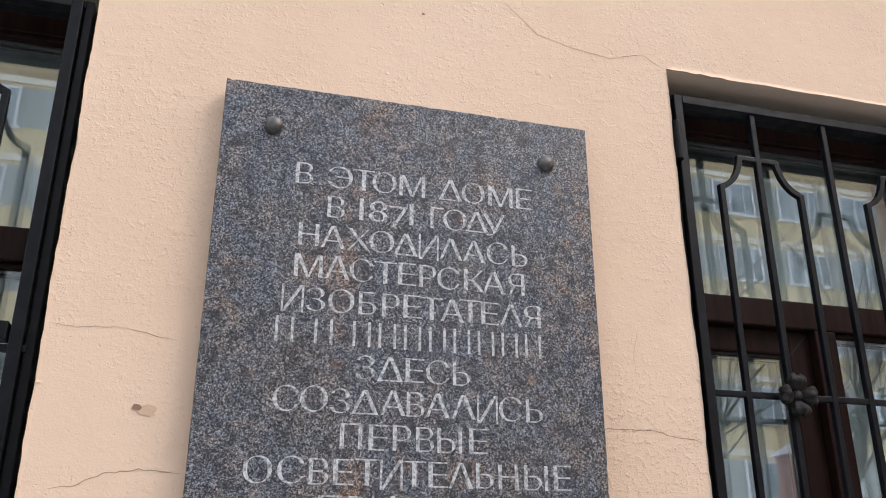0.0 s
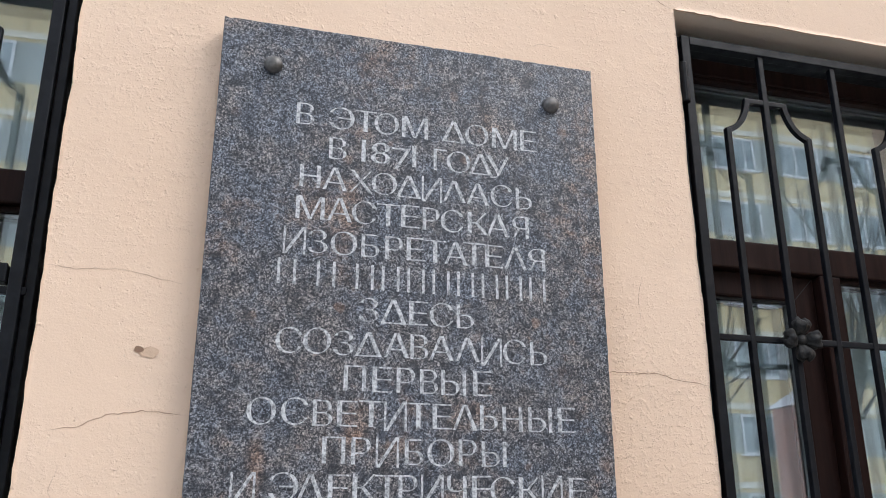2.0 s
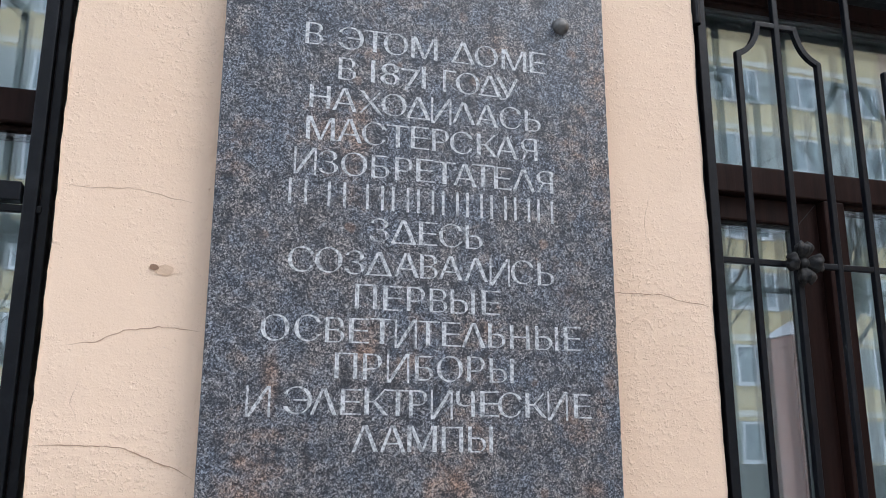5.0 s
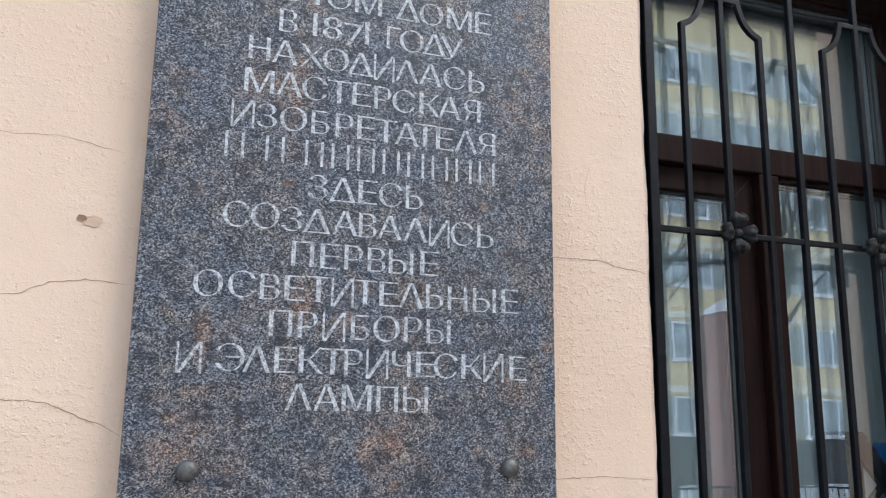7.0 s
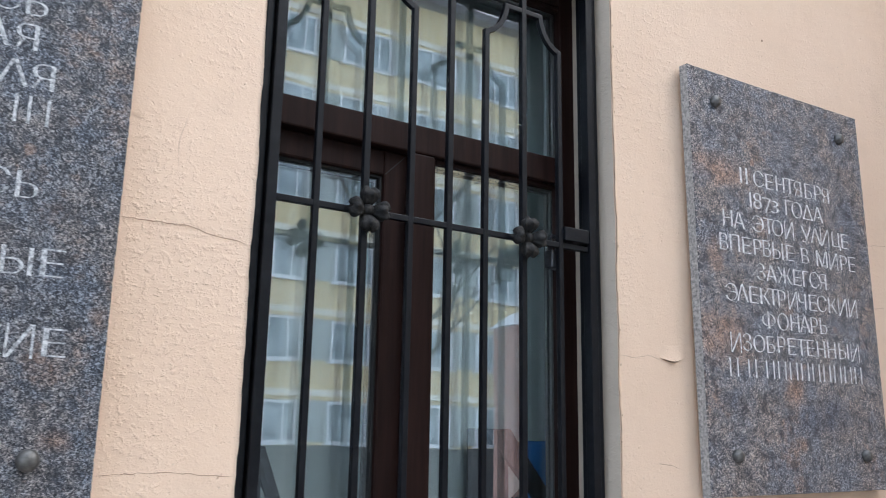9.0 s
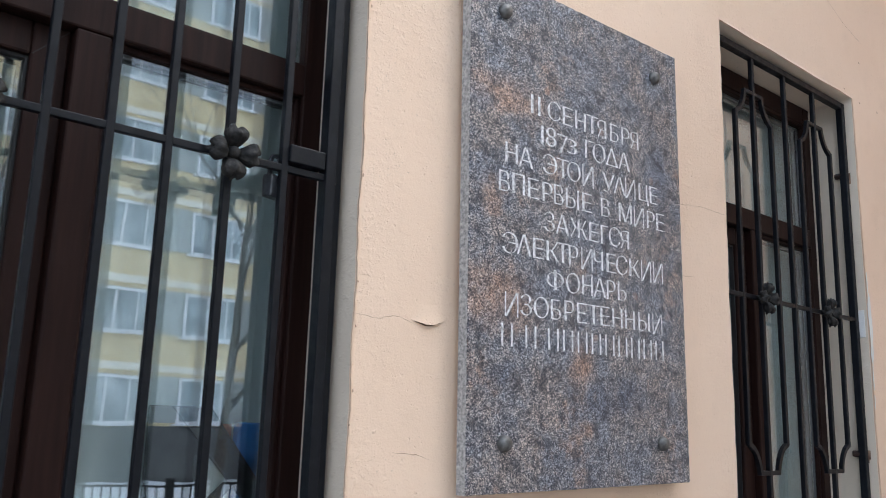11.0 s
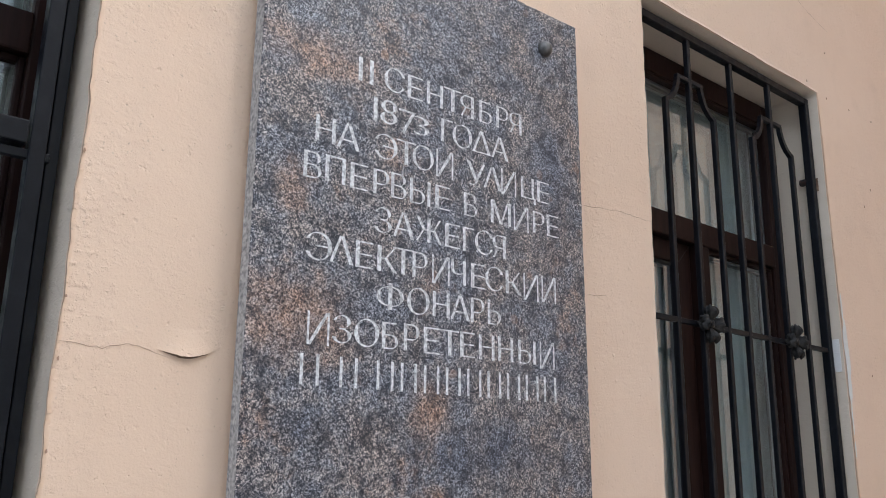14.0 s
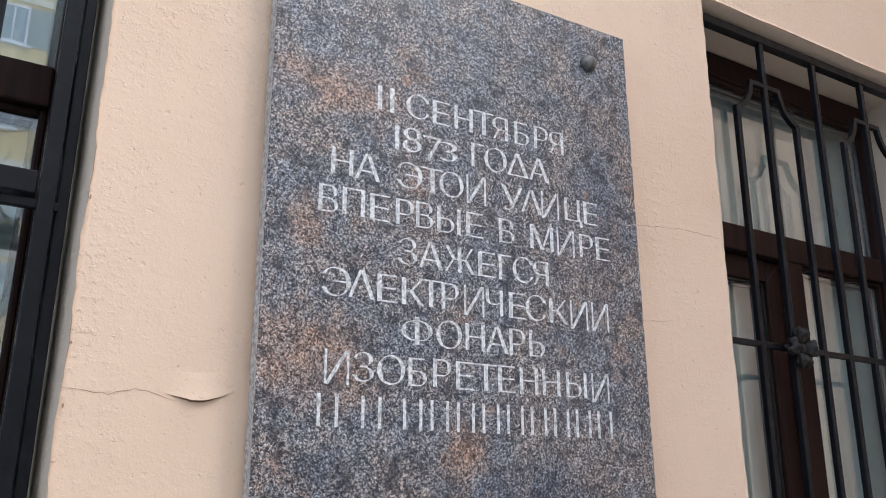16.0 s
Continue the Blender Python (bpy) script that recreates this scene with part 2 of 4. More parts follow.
YELLOW = flat("ochre_render", (0.66, 0.53, 0.29), (0.76, 0.62, 0.36), 0.6, 0.9, 0.01)
CREAM = flat("cream_trim", (0.76, 0.71, 0.58), (0.83, 0.78, 0.66), 0.8, 0.9)
PLINTH = flat("grey_plinth", (0.07, 0.07, 0.07), (0.11, 0.11, 0.105), 0.8, 0.9)
WHITE_FRAME = flat("white_window_frame", (0.72, 0.73, 0.74), (0.80, 0.80, 0.80), 3, 0.5)
DARK_PANE = flat("dim_window_glass", (0.10, 0.14, 0.16), (0.50, 0.56, 0.58), 1.1, 0.12)
GREY_PANEL = flat("grey_green_panel", (0.34, 0.37, 0.35), (0.44, 0.46, 0.44), 0.8, 0.9)
PILLAR = flat("pinkish_render", (0.50, 0.30, 0.25), (0.60, 0.38, 0.32), 1.5, 0.9, 0.01)
SNOW = flat("trodden_snow", (0.72, 0.74, 0.78), (0.84, 0.86, 0.89), 0.9, 0.8, 0.05)
ASPHALT = flat("wet_asphalt", (0.045, 0.046, 0.05), (0.075, 0.076, 0.08), 3, 0.5, 0.004)
PAVING = flat("pavement_concrete", (0.24, 0.235, 0.23), (0.34, 0.335, 0.325), 3, 0.8, 0.004)
KERB = flat("granite_kerb", (0.26, 0.255, 0.25), (0.36, 0.355, 0.35), 20, 0.8, 0.003)
BARK = flat("wet_bark", (0.035, 0.028, 0.022), (0.075, 0.062, 0.05), 12, 0.9, 0.01)
ROOF = flat("roof_metal", (0.18, 0.17, 0.17), (0.25, 0.24, 0.23), 1, 0.5)


def glazing(name, least):
    """Clear glass whose reflection grows from its least value to full at grazing angles."""
    m = bpy.data.materials.new(name)
    m.use_nodes = True
    gt = m.node_tree
    gt.nodes.clear()
    g_out = gt.nodes.new("ShaderNodeOutputMaterial")
    g_mix = gt.nodes.new("ShaderNodeMixShader")
    g_clear = gt.nodes.new("ShaderNodeBsdfTransparent")
    g_clear.inputs[0].default_value = (0.945, 0.99, 0.985, 1)
    g_gloss = gt.nodes.new("ShaderNodeBsdfGlossy")
    g_gloss.inputs["Roughness"].default_value = 0.0
    g_gloss.inputs["Color"].default_value = (0.95, 0.98, 1.0, 1)
    g_face = gt.nodes.new("ShaderNodeLayerWeight")
    g_face.inputs["Blend"].default_value = 0.5
    g_pow = gt.nodes.new("ShaderNodeMath")
    g_pow.operation = "POWER"
    g_pow.inputs[1].default_value = 4.0
    g_fres = gt.nodes.new("ShaderNodeMapRange")
    g_fres.inputs["To Min"].default_value = least
    gt.links.new(g_face.outputs["Facing"], g_pow.inputs[0])
    gt.links.new(g_pow.outputs[0], g_fres.inputs["Value"])
    g_noise = gt.nodes.new("ShaderNodeTexNoise")
    g_noise.inputs["Scale"].default_value = 3.2
    g_bump = gt.nodes.new("ShaderNodeBump")
    g_bump.inputs["Distance"].default_value = 0.0004
    g_geo = gt.nodes.new("ShaderNodeNewGeometry")
    gt.links.new(g_geo.outputs["Position"], g_noise.inputs["Vector"])
    gt.links.new(g_noise.outputs[0], g_bump.inputs["Height"])
    gt.links.new(g_bump.outputs[0], g_gloss.inputs["Normal"])
    gt.links.new(g_fres.outputs[0], g_mix.inputs[0])
    gt.links.new(g_clear.outputs[0], g_mix.inputs[1])
    gt.links.new(g_gloss.outputs[0], g_mix.inputs[2])
    gt.links.new(g_mix.outputs[0], g_out.inputs[0])
    return m


GLASS = glazing("coated_window_glass", 0.205)
CLEAR = bpy.data.materials.new("clear_glass_body")
CLEAR.use_nodes = True
ct = CLEAR.node_tree
ct.nodes.clear()
c_out = ct.nodes.new("ShaderNodeOutputMaterial")
c_clear = ct.nodes.new("ShaderNodeBsdfTransparent")
ct.links.new(c_clear.outputs[0], c_out.inputs[0])


# ---------------------------------------------------------------- mesh helpers
def mesh_of(name, bm, *mats, smooth=False):
    me = bpy.data.meshes.new(name)
    bmesh.ops.recalc_face_normals(bm, faces=bm.faces)
    bm.to_mesh(me)
    bm.free()
    for m in mats:
        me.materials.append(m)
    if smooth:
        me.polygons.foreach_set("use_smooth", [True] * len(me.polygons))
    return me


def part(name, bm, material, parent, label="", smooth=False):
    ob = new(name, mesh_of(name, bm, *(material if isinstance(material, tuple) else (material,)), smooth=smooth))
    ob.parent = parent
    if label:
        ob["label"] = label
    return ob


def thing(name, bm, material, label, category, kind="", group="", smooth=False):
    ob = new(name, mesh_of(name, bm, *(material if isinstance(material, tuple) else (material,)), smooth=smooth))
    return tagged(ob, label, category, group, kind)


def empty(name, m, label, category, kind="", group=""):
    ob = new(name)
    ob.empty_display_size = 0.05
    ob.matrix_world = m
    return tagged(ob, label, category, group, kind)


def box(x0, x1, y0, y1, z0, z1, bevel=0.0, bm=None):
    bm = bm or bmesh.new()
    c = bmesh.ops.create_cube(bm, size=1)["verts"]
    for v in c:
        v.co = Vector((x0 + (v.co.x + 0.5) * (x1 - x0), y0 + (v.co.y + 0.5) * (y1 - y0), z0 + (v.co.z + 0.5) * (z1 - z0)))
    if bevel:
        edges = list({e for v in c for e in v.link_edges})
        bmesh.ops.bevel(bm, geom=edges, offset=bevel, segments=2, affect="EDGES", profile=0.5)
    return bm


def ring(x0, x1, z0, z1, w, y0, y1, bevel=0.002):
    """A rectangular frame of four bars, butted end to end."""
    bm = box(x0, x0 + w, y0, y1, z0, z1, bevel)
    box(x1 - w, x1, y0, y1, z0, z1, bevel, bm)
    box(x0 + w, x1 - w, y0, y1, z1 - w, z1, bevel, bm)
    box(x0 + w, x1 - w, y0, y1, z0, z0 + w, bevel, bm)
    return bm


def lathe(profile, n=20, axis="Y"):
    """Turn (radius, height) pairs about an axis; height runs towards -Y for axis Y."""
    bm = bmesh.new()
    rings = []
    for r, h in profile:
        loop = []
        for i in range(n):
            a = 2 * math.pi * i / n
            u, v = r * math.cos(a), r * math.sin(a)
            loop.append(bm.verts.new((u, -h, v) if axis == "Y" else (u, v, h)))
        rings.append(loop)
    for a, b in zip(rings, rings[1:]):
        for i in range(n):
            bm.faces.new((a[i], a[(i + 1) % n], b[(i + 1) % n], b[i]))
    bm.faces.new(rings[0])
    bm.faces.new(rings[-1])
    return bm


def sweep(points, half, bm=None):
    """A square bar bent along points that lie in one XZ plane."""
    bm = bm or bmesh.new()
    pts = [Vector(p) for p in points]
    loops = []
    for i, p in enumerate(pts):
        d = (pts[min(i + 1, len(pts) - 1)] - pts[max(i - 1, 0)]).normalized()
        n = Vector((d.z, 0, -d.x))
        y = Vector((0, 1, 0))
        loops.append([bm.verts.new(p + n * half * a + y * half * b) for a, b in ((-1, -1), (1, -1), (1, 1), (-1, 1))])
    for a, b in zip(loops, loops[1:]):
        for i in range(4):
            bm.faces.new((a[i], a[(i + 1) % 4], b[(i + 1) % 4], b[i]))
    bm.faces.new(loops[0])
    bm.faces.new(loops[-1])
    return bm


# ---------------------------------------------------------------- the facade wall
Z_TOP, Z_SILL, Z_MAX = 2.66, 0.90, 9.0
OPENINGS = ((-1.155, -0.257), (0.995, 1.893), (3.172, 4.059))
TOPS = (Z_TOP, Z_TOP, 2.674)
X_LEFT, X_CORNER = -3.2, 4.64
DEPTH = 0.60


def unevenness(x, z):
    """How far the plaster stands proud of its plane, in metres."""
    return (0.0030 * noise.noise((x * 2.3, 0.3, z * 2.1)) + 0.0013 * noise.noise((x * 11, 7.1, z * 9))
            + 0.0005 * noise.noise((x * 45, 3.3, z * 45)))


def raggedness(u, seed):
    return 0.0035 * noise.noise((u * 9, seed, 0.7)) + 0.0022 * noise.noise((u * 40, seed, 4.1))


def steps(a, b, fine, lo, hi, coarse=0.12):
    out, v = [], a
    while v < b - 1e-6:
        out.append(v)
        v += fine if lo <= v < hi else coarse
    return out + [b]


def skin(bm, rows):
    grid = [[bm.verts.new(p) for p in row] for row in rows]
    for a, b in zip(grid, grid[1:]):
        for i in range(len(a) - 1):
            f = bm.faces.new((a[i], a[i + 1], b[i + 1], b[i]))
            f.smooth = True
            f.material_index = 0


def spaced(a, b, step):
    n = max(1, round((b - a) / step))
    return [a + (b - a) * i / n for i in range(n)]


xs = spaced(X_LEFT, OPENINGS[0][0], 0.06)
for i, (a, b) in enumerate(OPENINGS):
    xs += spaced(a, b, 0.013 if i else 0.03)
    xs += spaced(b, OPENINGS[i + 1][0] if i < 2 else X_CORNER, 0.011)
xs.append(X_CORNER)
zs = spaced(0, Z_SILL, 0.1) + spaced(Z_SILL, Z_TOP, 0.011) + [Z_TOP] + spaced(TOPS[2], 3.3, 0.012) + spaced(3.3, Z_MAX, 0.2) + [Z_MAX]
bm = bmesh.new()
grid = {}


def edge_of(x, z):
    """Which opening's rim a grid place lies on: its index and the way out of the opening."""
    for i, (a, b) in enumerate(OPENINGS):
        if a - 1e-6 <= x <= b + 1e-6 and Z_SILL - 1e-6 <= z <= TOPS[i] + 1e-6:
            nx = -1 if abs(x - a) < 1e-6 else (1 if abs(x - b) < 1e-6 else 0)
            nz = 1 if abs(z - TOPS[i]) < 1e-6 else (-1 if abs(z - Z_SILL) < 1e-6 else 0)
            return i, nx, nz
    return None


for i, x in enumerate(xs):
    for j, z in enumerate(zs):
        rim = edge_of(x, z)
        if rim and not rim[1] and not rim[2]:
            continue
        y = -unevenness(x, z)
        px, pz = x, z
        if rim:
            px += rim[1] * (0.003 + raggedness(z, x))
            pz += rim[2] * (0.003 + raggedness(x, 11.0))
        grid[i, j] = bm.verts.new((px, y, pz))
for i in range(len(xs) - 1):
    for j in range(len(zs) - 1):
        cx, cz = (xs[i] + xs[i + 1]) / 2, (zs[j] + zs[j + 1]) / 2
        if any(a < cx < b and Z_SILL < cz < top for (a, b), top in zip(OPENINGS, TOPS)):
            continue
        f = bm.faces.new((grid[i, j], grid[i + 1, j], grid[i + 1, j + 1], grid[i, j + 1]))
        f.smooth = True
for (a, b), top in zip(OPENINGS, TOPS):
    ia = min(range(len(xs)), key=lambda i: abs(xs[i] - a))
    ib = min(range(len(xs)), key=lambda i: abs(xs[i] - b))
    ja = min(range(len(zs)), key=lambda j: abs(zs[j] - Z_SILL))
    jb = min(range(len(zs)), key=lambda j: abs(zs[j] - top))
    loop = [(ia, j) for j in range(ja, jb)] + [(i, jb) for i in range(ia, ib)] + [(ib, j) for j in range(jb, ja, -1)] + [(i, ja) for i in range(ib, ia, -1)]
    last = [grid[q] for q in loop]
    for depth, keep, bow in ((0.004, 0.75, 0), (0.010, 0.45, 0), (0.03, 0.3, 0), (0.045, 0.25, 0.002), (0.06, 0.25, 0.006), (0.08, 0.2, 0.007), (0.12, 0.2, 0.008), (0.20, 0.1, 0.009)):
        row = []
        for (i, j), v0 in zip(loop, [grid[q] for q in loop]):
            x, z = xs[i], zs[j]
            row.append(bm.verts.new((x + (v0.co.x - x) * keep + (bow if i == ia else (-bow if i == ib else 0)), depth, z + (v0.co.z - z) * keep)))
        for q in range(len(loop)):
            f = bm.faces.new((last[q], last[(q + 1) % len(loop)], row[(q + 1) % len(loop)], row[q]))
            f.smooth = True
            f.material_index = 1 if depth > 0.005 else 0
        last = row
me = bpy.data.meshes.new("wall_north")
bm.to_mesh(me)
bm.free()
for m in (PEACH, REVEAL):
    me.materials.append(m)
wall = tagged(new("wall_north", me), "peach painted rough plaster facade with hairline cracks", "wall", kind="structure")

# masonry behind the plaster: closes the wall and carries the deep white inner reveals
bm = bmesh.new()
edges = [X_LEFT] + [v for o in OPENINGS for v in o] + [X_CORNER]
for a, b in zip(edges[0::2], edges[1::2]):
    box(a, b, 0.20, DEPTH, 0, Z_MAX, 0, bm)
for a, b in OPENINGS:
    box(a, b, 0.20, DEPTH, Z_TOP + 0.02, Z_MAX, 0, bm)
    box(a, b, 0.20, DEPTH, 0, Z_SILL - 0.02, 0, bm)
thing("wall_inner", bm, INNER, "white plastered inner face of the thick wall", "wall", "structure")

# the return wall that comes forward beside the last window
# reach past 0.8 m and upper height are unseen, added to darken the corner
bm = bmesh.new()
rows = []
for z in steps(0, 5.4, 0.03, 1.2, 3.4):
    row = []
    for i in range(11):
        a = i / 10 * math.pi / 2
        row.append((X_CORNER + 0.07 * math.sin(a) + unevenness(a + 9, z), -0.07 * (1 - math.cos(a)) - unevenness(X_CORNER + a * 0.1, z), z))
    for i in range(1, 58):
        y = -0.07 - i * 0.05
        row.append((X_CORNER + 0.07 + unevenness(y * 1.3 + 9, z), y, z))
    for i in range(1, 9):
        row.append((X_CORNER + 0.07 + i * 0.9, -2.92 - unevenness(X_CORNER + i, z), z))
    rows.append(row)
skin(bm, rows)
box(X_CORNER + 0.09, X_CORNER + 7.27, -2.90, 0.6, 0, 5.4, 0, bm)
thing("wall_east", bm, PEACH, "peach plaster return wall at the corner", "wall", "structure")


def crack(points, width=0.0016, seed=0, drop=0.0015):
    """A hairline crack that wanders through the plaster between the given (x, z) places."""
    rnd = random.Random(seed)
    line = []
    for (x0, z0), (x1, z1) in zip(points, points[1:]):
        n = max(2, int(math.hypot(x1 - x0, z1 - z0) / 0.008))
        for i in range(n):
            t = i / n
            line.append((x0 + (x1 - x0) * t + rnd.uniform(-1, 1) * drop, z0 + (z1 - z0) * t + rnd.uniform(-1, 1) * drop))
    line.append(points[-1])
    bm = bmesh.new()
    prev = None
    for i, (x, z) in enumerate(line):
        a, b = line[max(i - 1, 0)], line[min(i + 1, len(line) - 1)]
        d = Vector((b[0] - a[0], b[1] - a[1])).normalized()
        end = min(1.0, i / 4 + 0.15, (len(line) - 1 - i) / 4 + 0.15)
        w = width * end * rnd.uniform(0.35, 1.0) / 2
        y = -unevenness(x, z) - 0.0005
        pair = [bm.verts.new((x - d.y * w, y, z + d.x * w)), bm.verts.new((x + d.y * w, y, z - d.x * w))]
        if prev:
            bm.faces.new((prev[0], prev[1], pair[1], pair[0]))
        prev = pair
    return part("crack", bm, CRACK, wall)


crack([(0.587, 2.775), (0.667, 2.699), (0.749, 2.676), (0.848, 2.664), (0.93, 2.69), (0.965, 2.668), (0.990, 2.66)], 0.0024, 1)
crack([(0.916, 2.747), (0.922, 2.72), (0.93, 2.69)], 0.0012, 2)
crack([(0.757, 1.812), (0.87, 1.812), (0.92, 1.802), (0.985, 1.794)], 0.0022, 3)
crack([(-0.216, 1.674), (-0.17, 1.68), (-0.129, 1.70), (-0.076, 1.708), (-0.005, 1.704)], 0.002, 4)
crack([(-0.25, 1.944), (-0.206, 1.941), (-0.14, 1.946), (-0.03, 1.927)], 0.0012, 5)
crack([(-0.25, 1.514), (-0.179, 1.514), (-0.12, 1.512), (-0.073, 1.492), (-0.026, 1.476), (0.0, 1.458)], 0.002, 6)
crack([(1.893, 1.657), (1.955, 1.651), (1.986, 1.662), (2.033, 1.651), (2.05, 1.645)], 0.0012, 7)
crack([(3.888, 3.018), (4.05, 2.955), (4.171, 2.929)], 0.002, 8)
crack([(2.90, 2.056), (2.988, 2.065), (3.056, 2.072), (3.165, 2.07)], 0.0014, 9)
crack([(2.90, 1.86), (2.935, 1.864), (3.001, 1.871)], 0.0014, 10)
crack([(0.757, 1.386), (0.86, 1.392), (0.988, 1.384)], 0.0016, 11)
crack([(1.995, 1.409), (2.053, 1.404), (2.087, 1.395)], 0.0018, 12)
crack([(2.12, 1.675), (2.10, 1.66), (2.09, 1.652)], 0.0012, 13)
crack([(0.86, 2.02), (0.845, 1.96), (0.85, 1.91)], 0.0009, 14)
crack([(0.62, 2.50), (0.66, 2.515), (0.70, 2.51)], 0.0009, 15)
crack([(-0.19, 1.62), (-0.20, 1.58), (-0.185, 1.545)], 0.0009, 16)


def blotch(name, cx, cz, rx, rz, mat, seed, dish=0.0, lift=0.0008, parent=None, label=""):
    """A ragged flat or dished patch on the facade plane."""
    rnd = random.Random(seed)
    bm = bmesh.new()
    rims = []
    for k_, s_ in enumerate((1.0, 0.8, 0.45)):
        loop = []
        for i in range(22):
            a = 2 * math.pi * i / 22
            q = s_ * (0.82 + 0.36 * (noise.noise((math.cos(a) * 1.4, math.sin(a) * 1.4, seed)) + 0.3))
            x, z = cx + rx * q * math.cos(a), cz + rz * q * math.sin(a)
            y = -unevenness(x, z) - lift + (dish * (1 - s_) if dish else 0) - (0.0015 if dish and k_ == 0 else 0)
            loop.append(bm.verts.new((x, y, z)))
        rims.append(loop)
    for a, b in zip(rims, rims[1:]):
        for i in range(22):
            bm.faces.new((a[i], a[(i + 1) % 22], b[(i + 1) % 22], b[i]))
    bm.faces.new(rims[-1])
    return part(name, bm, mat, parent or wall, label)


blotch("plaster_chip", -0.074, 1.806, 0.019, 0.0095, CHIP_PALE, 3, 0.0, 0.0012, label="sandy chip in the peach plaster")
# shade of the chip's left notch, painted as a dark spot
blotch("chip_shadow", -0.090, 1.809, 0.009, 0.0055, SHADE_EDGE, 5, 0.0, 0.0018)
for i, (x, z, r) in enumerate(((0.775, 2.0, 0.013), (0.79, 1.94, 0.006), (0.772, 1.55, 0.006), (0.80, 1.47, 0.005), (-0.20, 2.18, 0.004),
                               (2.95, 1.90, 0.005), (3.10, 1.62, 0.004), (2.02, 2.3, 0.004), (1.97, 1.95, 0.004), (3.08, 2.32, 0.006))):
    blotch("paint_chip", x, z, r, r * 0.6, PEACH, 20 + i, 0.0, 0.001)
# drill holes are flat spots with their inner shade in the colour
for i, (x, z) in enumerate(((4.12, 2.674), (4.27, 2.678), (4.43, 2.681), (4.14, 2.840), (4.00, 2.698), (4.36, 2.42), (4.30, 2.35),
                            (0.40, 2.70), (1.30, 2.95), (2.5, 2.62), (4.22, 1.80), (4.40, 1.62))):
    blotch("drill_hole", x, z, 0.004, 0.004, SHADE_EDGE, 40 + i, 0.0, 0.001)
for i in range(26):
    rnd = random.Random(900 + i)
    x = 1.893 - 0.001 + rnd.uniform(0, 0.006)
    z = 1.3 + i * 0.05 + rnd.uniform(-0.02, 0.02)
    if rnd.random() < 0.4:
        blotch("edge_chip", x + 0.004, z, 0.0016, rnd.uniform(0.002, 0.005), CRACK, 80 + i, 0.0, 0.0012)

# curled flake of paint: the sheet bulges from the wall towards its torn lower edge
def flake_edge(t):
    x = 2.020 + 0.105 * t
    sag = 0.013 * (math.sin(math.pi * min(1.0, t / 1.06)) ** 1.4) * (1.0 if t < 0.55 else 1.0 - 0.35 * (t - 0.55))
    return x, 1.658 + 0.010 * t - sag + 0.0012 * noise.noise((t * 14, 3.1, 0)), math.sin(math.pi * t) ** 1.6


bm = bmesh.new()
sheets = []
for back in (0, 0.0008):
    grid = []
    for i in range(41):
        x, low, bulge = flake_edge(i / 40)
        row = []
        for j in range(11):
            s_ = j / 10
            z = low + 0.042 * (1 - s_)
            y = 0.0006 - unevenness(x, z) - 0.0018 * min(1, 4 * s_) * bulge - 0.0065 * bulge * s_ ** 2.2
            row.append(bm.verts.new((x, y + back, z)))
        grid.append(row)
    sheets.append(grid)
    for a, b in zip(grid, grid[1:]):
        for j in range(10):
            bm.faces.new((a[j], a[j + 1], b[j + 1], b[j]))
for i in range(40):
    bm.faces.new((sheets[0][i][10], sheets[0][i + 1][10], sheets[1][i + 1][10], sheets[1][i][10]))
bmesh.ops.recalc_face_normals(bm, faces=list(bm.faces))
if bm.faces[0].normal.y > 0:
    bmesh.ops.reverse_faces(bm, faces=list(bm.faces))
part("paint_flake", bm, PEACH, wall, "curled peach paint flake")
# dark strip behind the flake's lip: painted shade of the gap
bm = bmesh.new()
prev = None
for i in range(6, 33):
    x, low, bulge = flake_edge(i / 40)
    pair = [bm.verts.new((x, -unevenness(x, low) - 0.0008, z)) for z in (low + 0.008, low - 0.0022 * bulge)]
    if prev:
        bm.faces.new((prev[0], prev[1], pair[1], pair[0]))
    prev = pair
part("slit_shade", bm, SHADE_EDGE, wall)

# pale filler along the arris of the last window
for i, (z, h, w) in enumerate(((1.86, 0.10, 0.016), (1.78, 0.09, 0.011), (1.99, 0.05, 0.006), (1.66, 0.05, 0.005), (1.58, 0.03, 0.004))):
    blotch("filler_patch", 4.066 + w * 0.5, z, w, h, WHITEWASH, 60 + i, 0.0, 0.0009, label="white filler along the window edge")
bm = bmesh.new()
box(4.0588 - 0.003, 4.0588, 0.010, 0.075, 1.80, 1.895, 0.001, bm)
part("filler_patch", bm, WHITEWASH, wall)

# torn cable stub on the return wall
bm = bmesh.new()
for k_ in range(3):
    pts = []
    for i in range(8):
        t = i / 7
        pts.append((X_CORNER + 0.05 - 0.012 * math.sin(3 * t + k_), -0.08 - 0.01 * k_, 2.56 - 0.07 * t + 0.012 * math.sin(5 * t + k_ * 2)))
    sweep(pts, 0.004, bm)
box(X_CORNER + 0.035, X_CORNER + 0.08, -0.105, -0.07, 2.55, 2.575, 0.004, bm)
thing("cable_stub", bm, CHIP, "torn brownish cable stub hanging from the return wall", "cable")


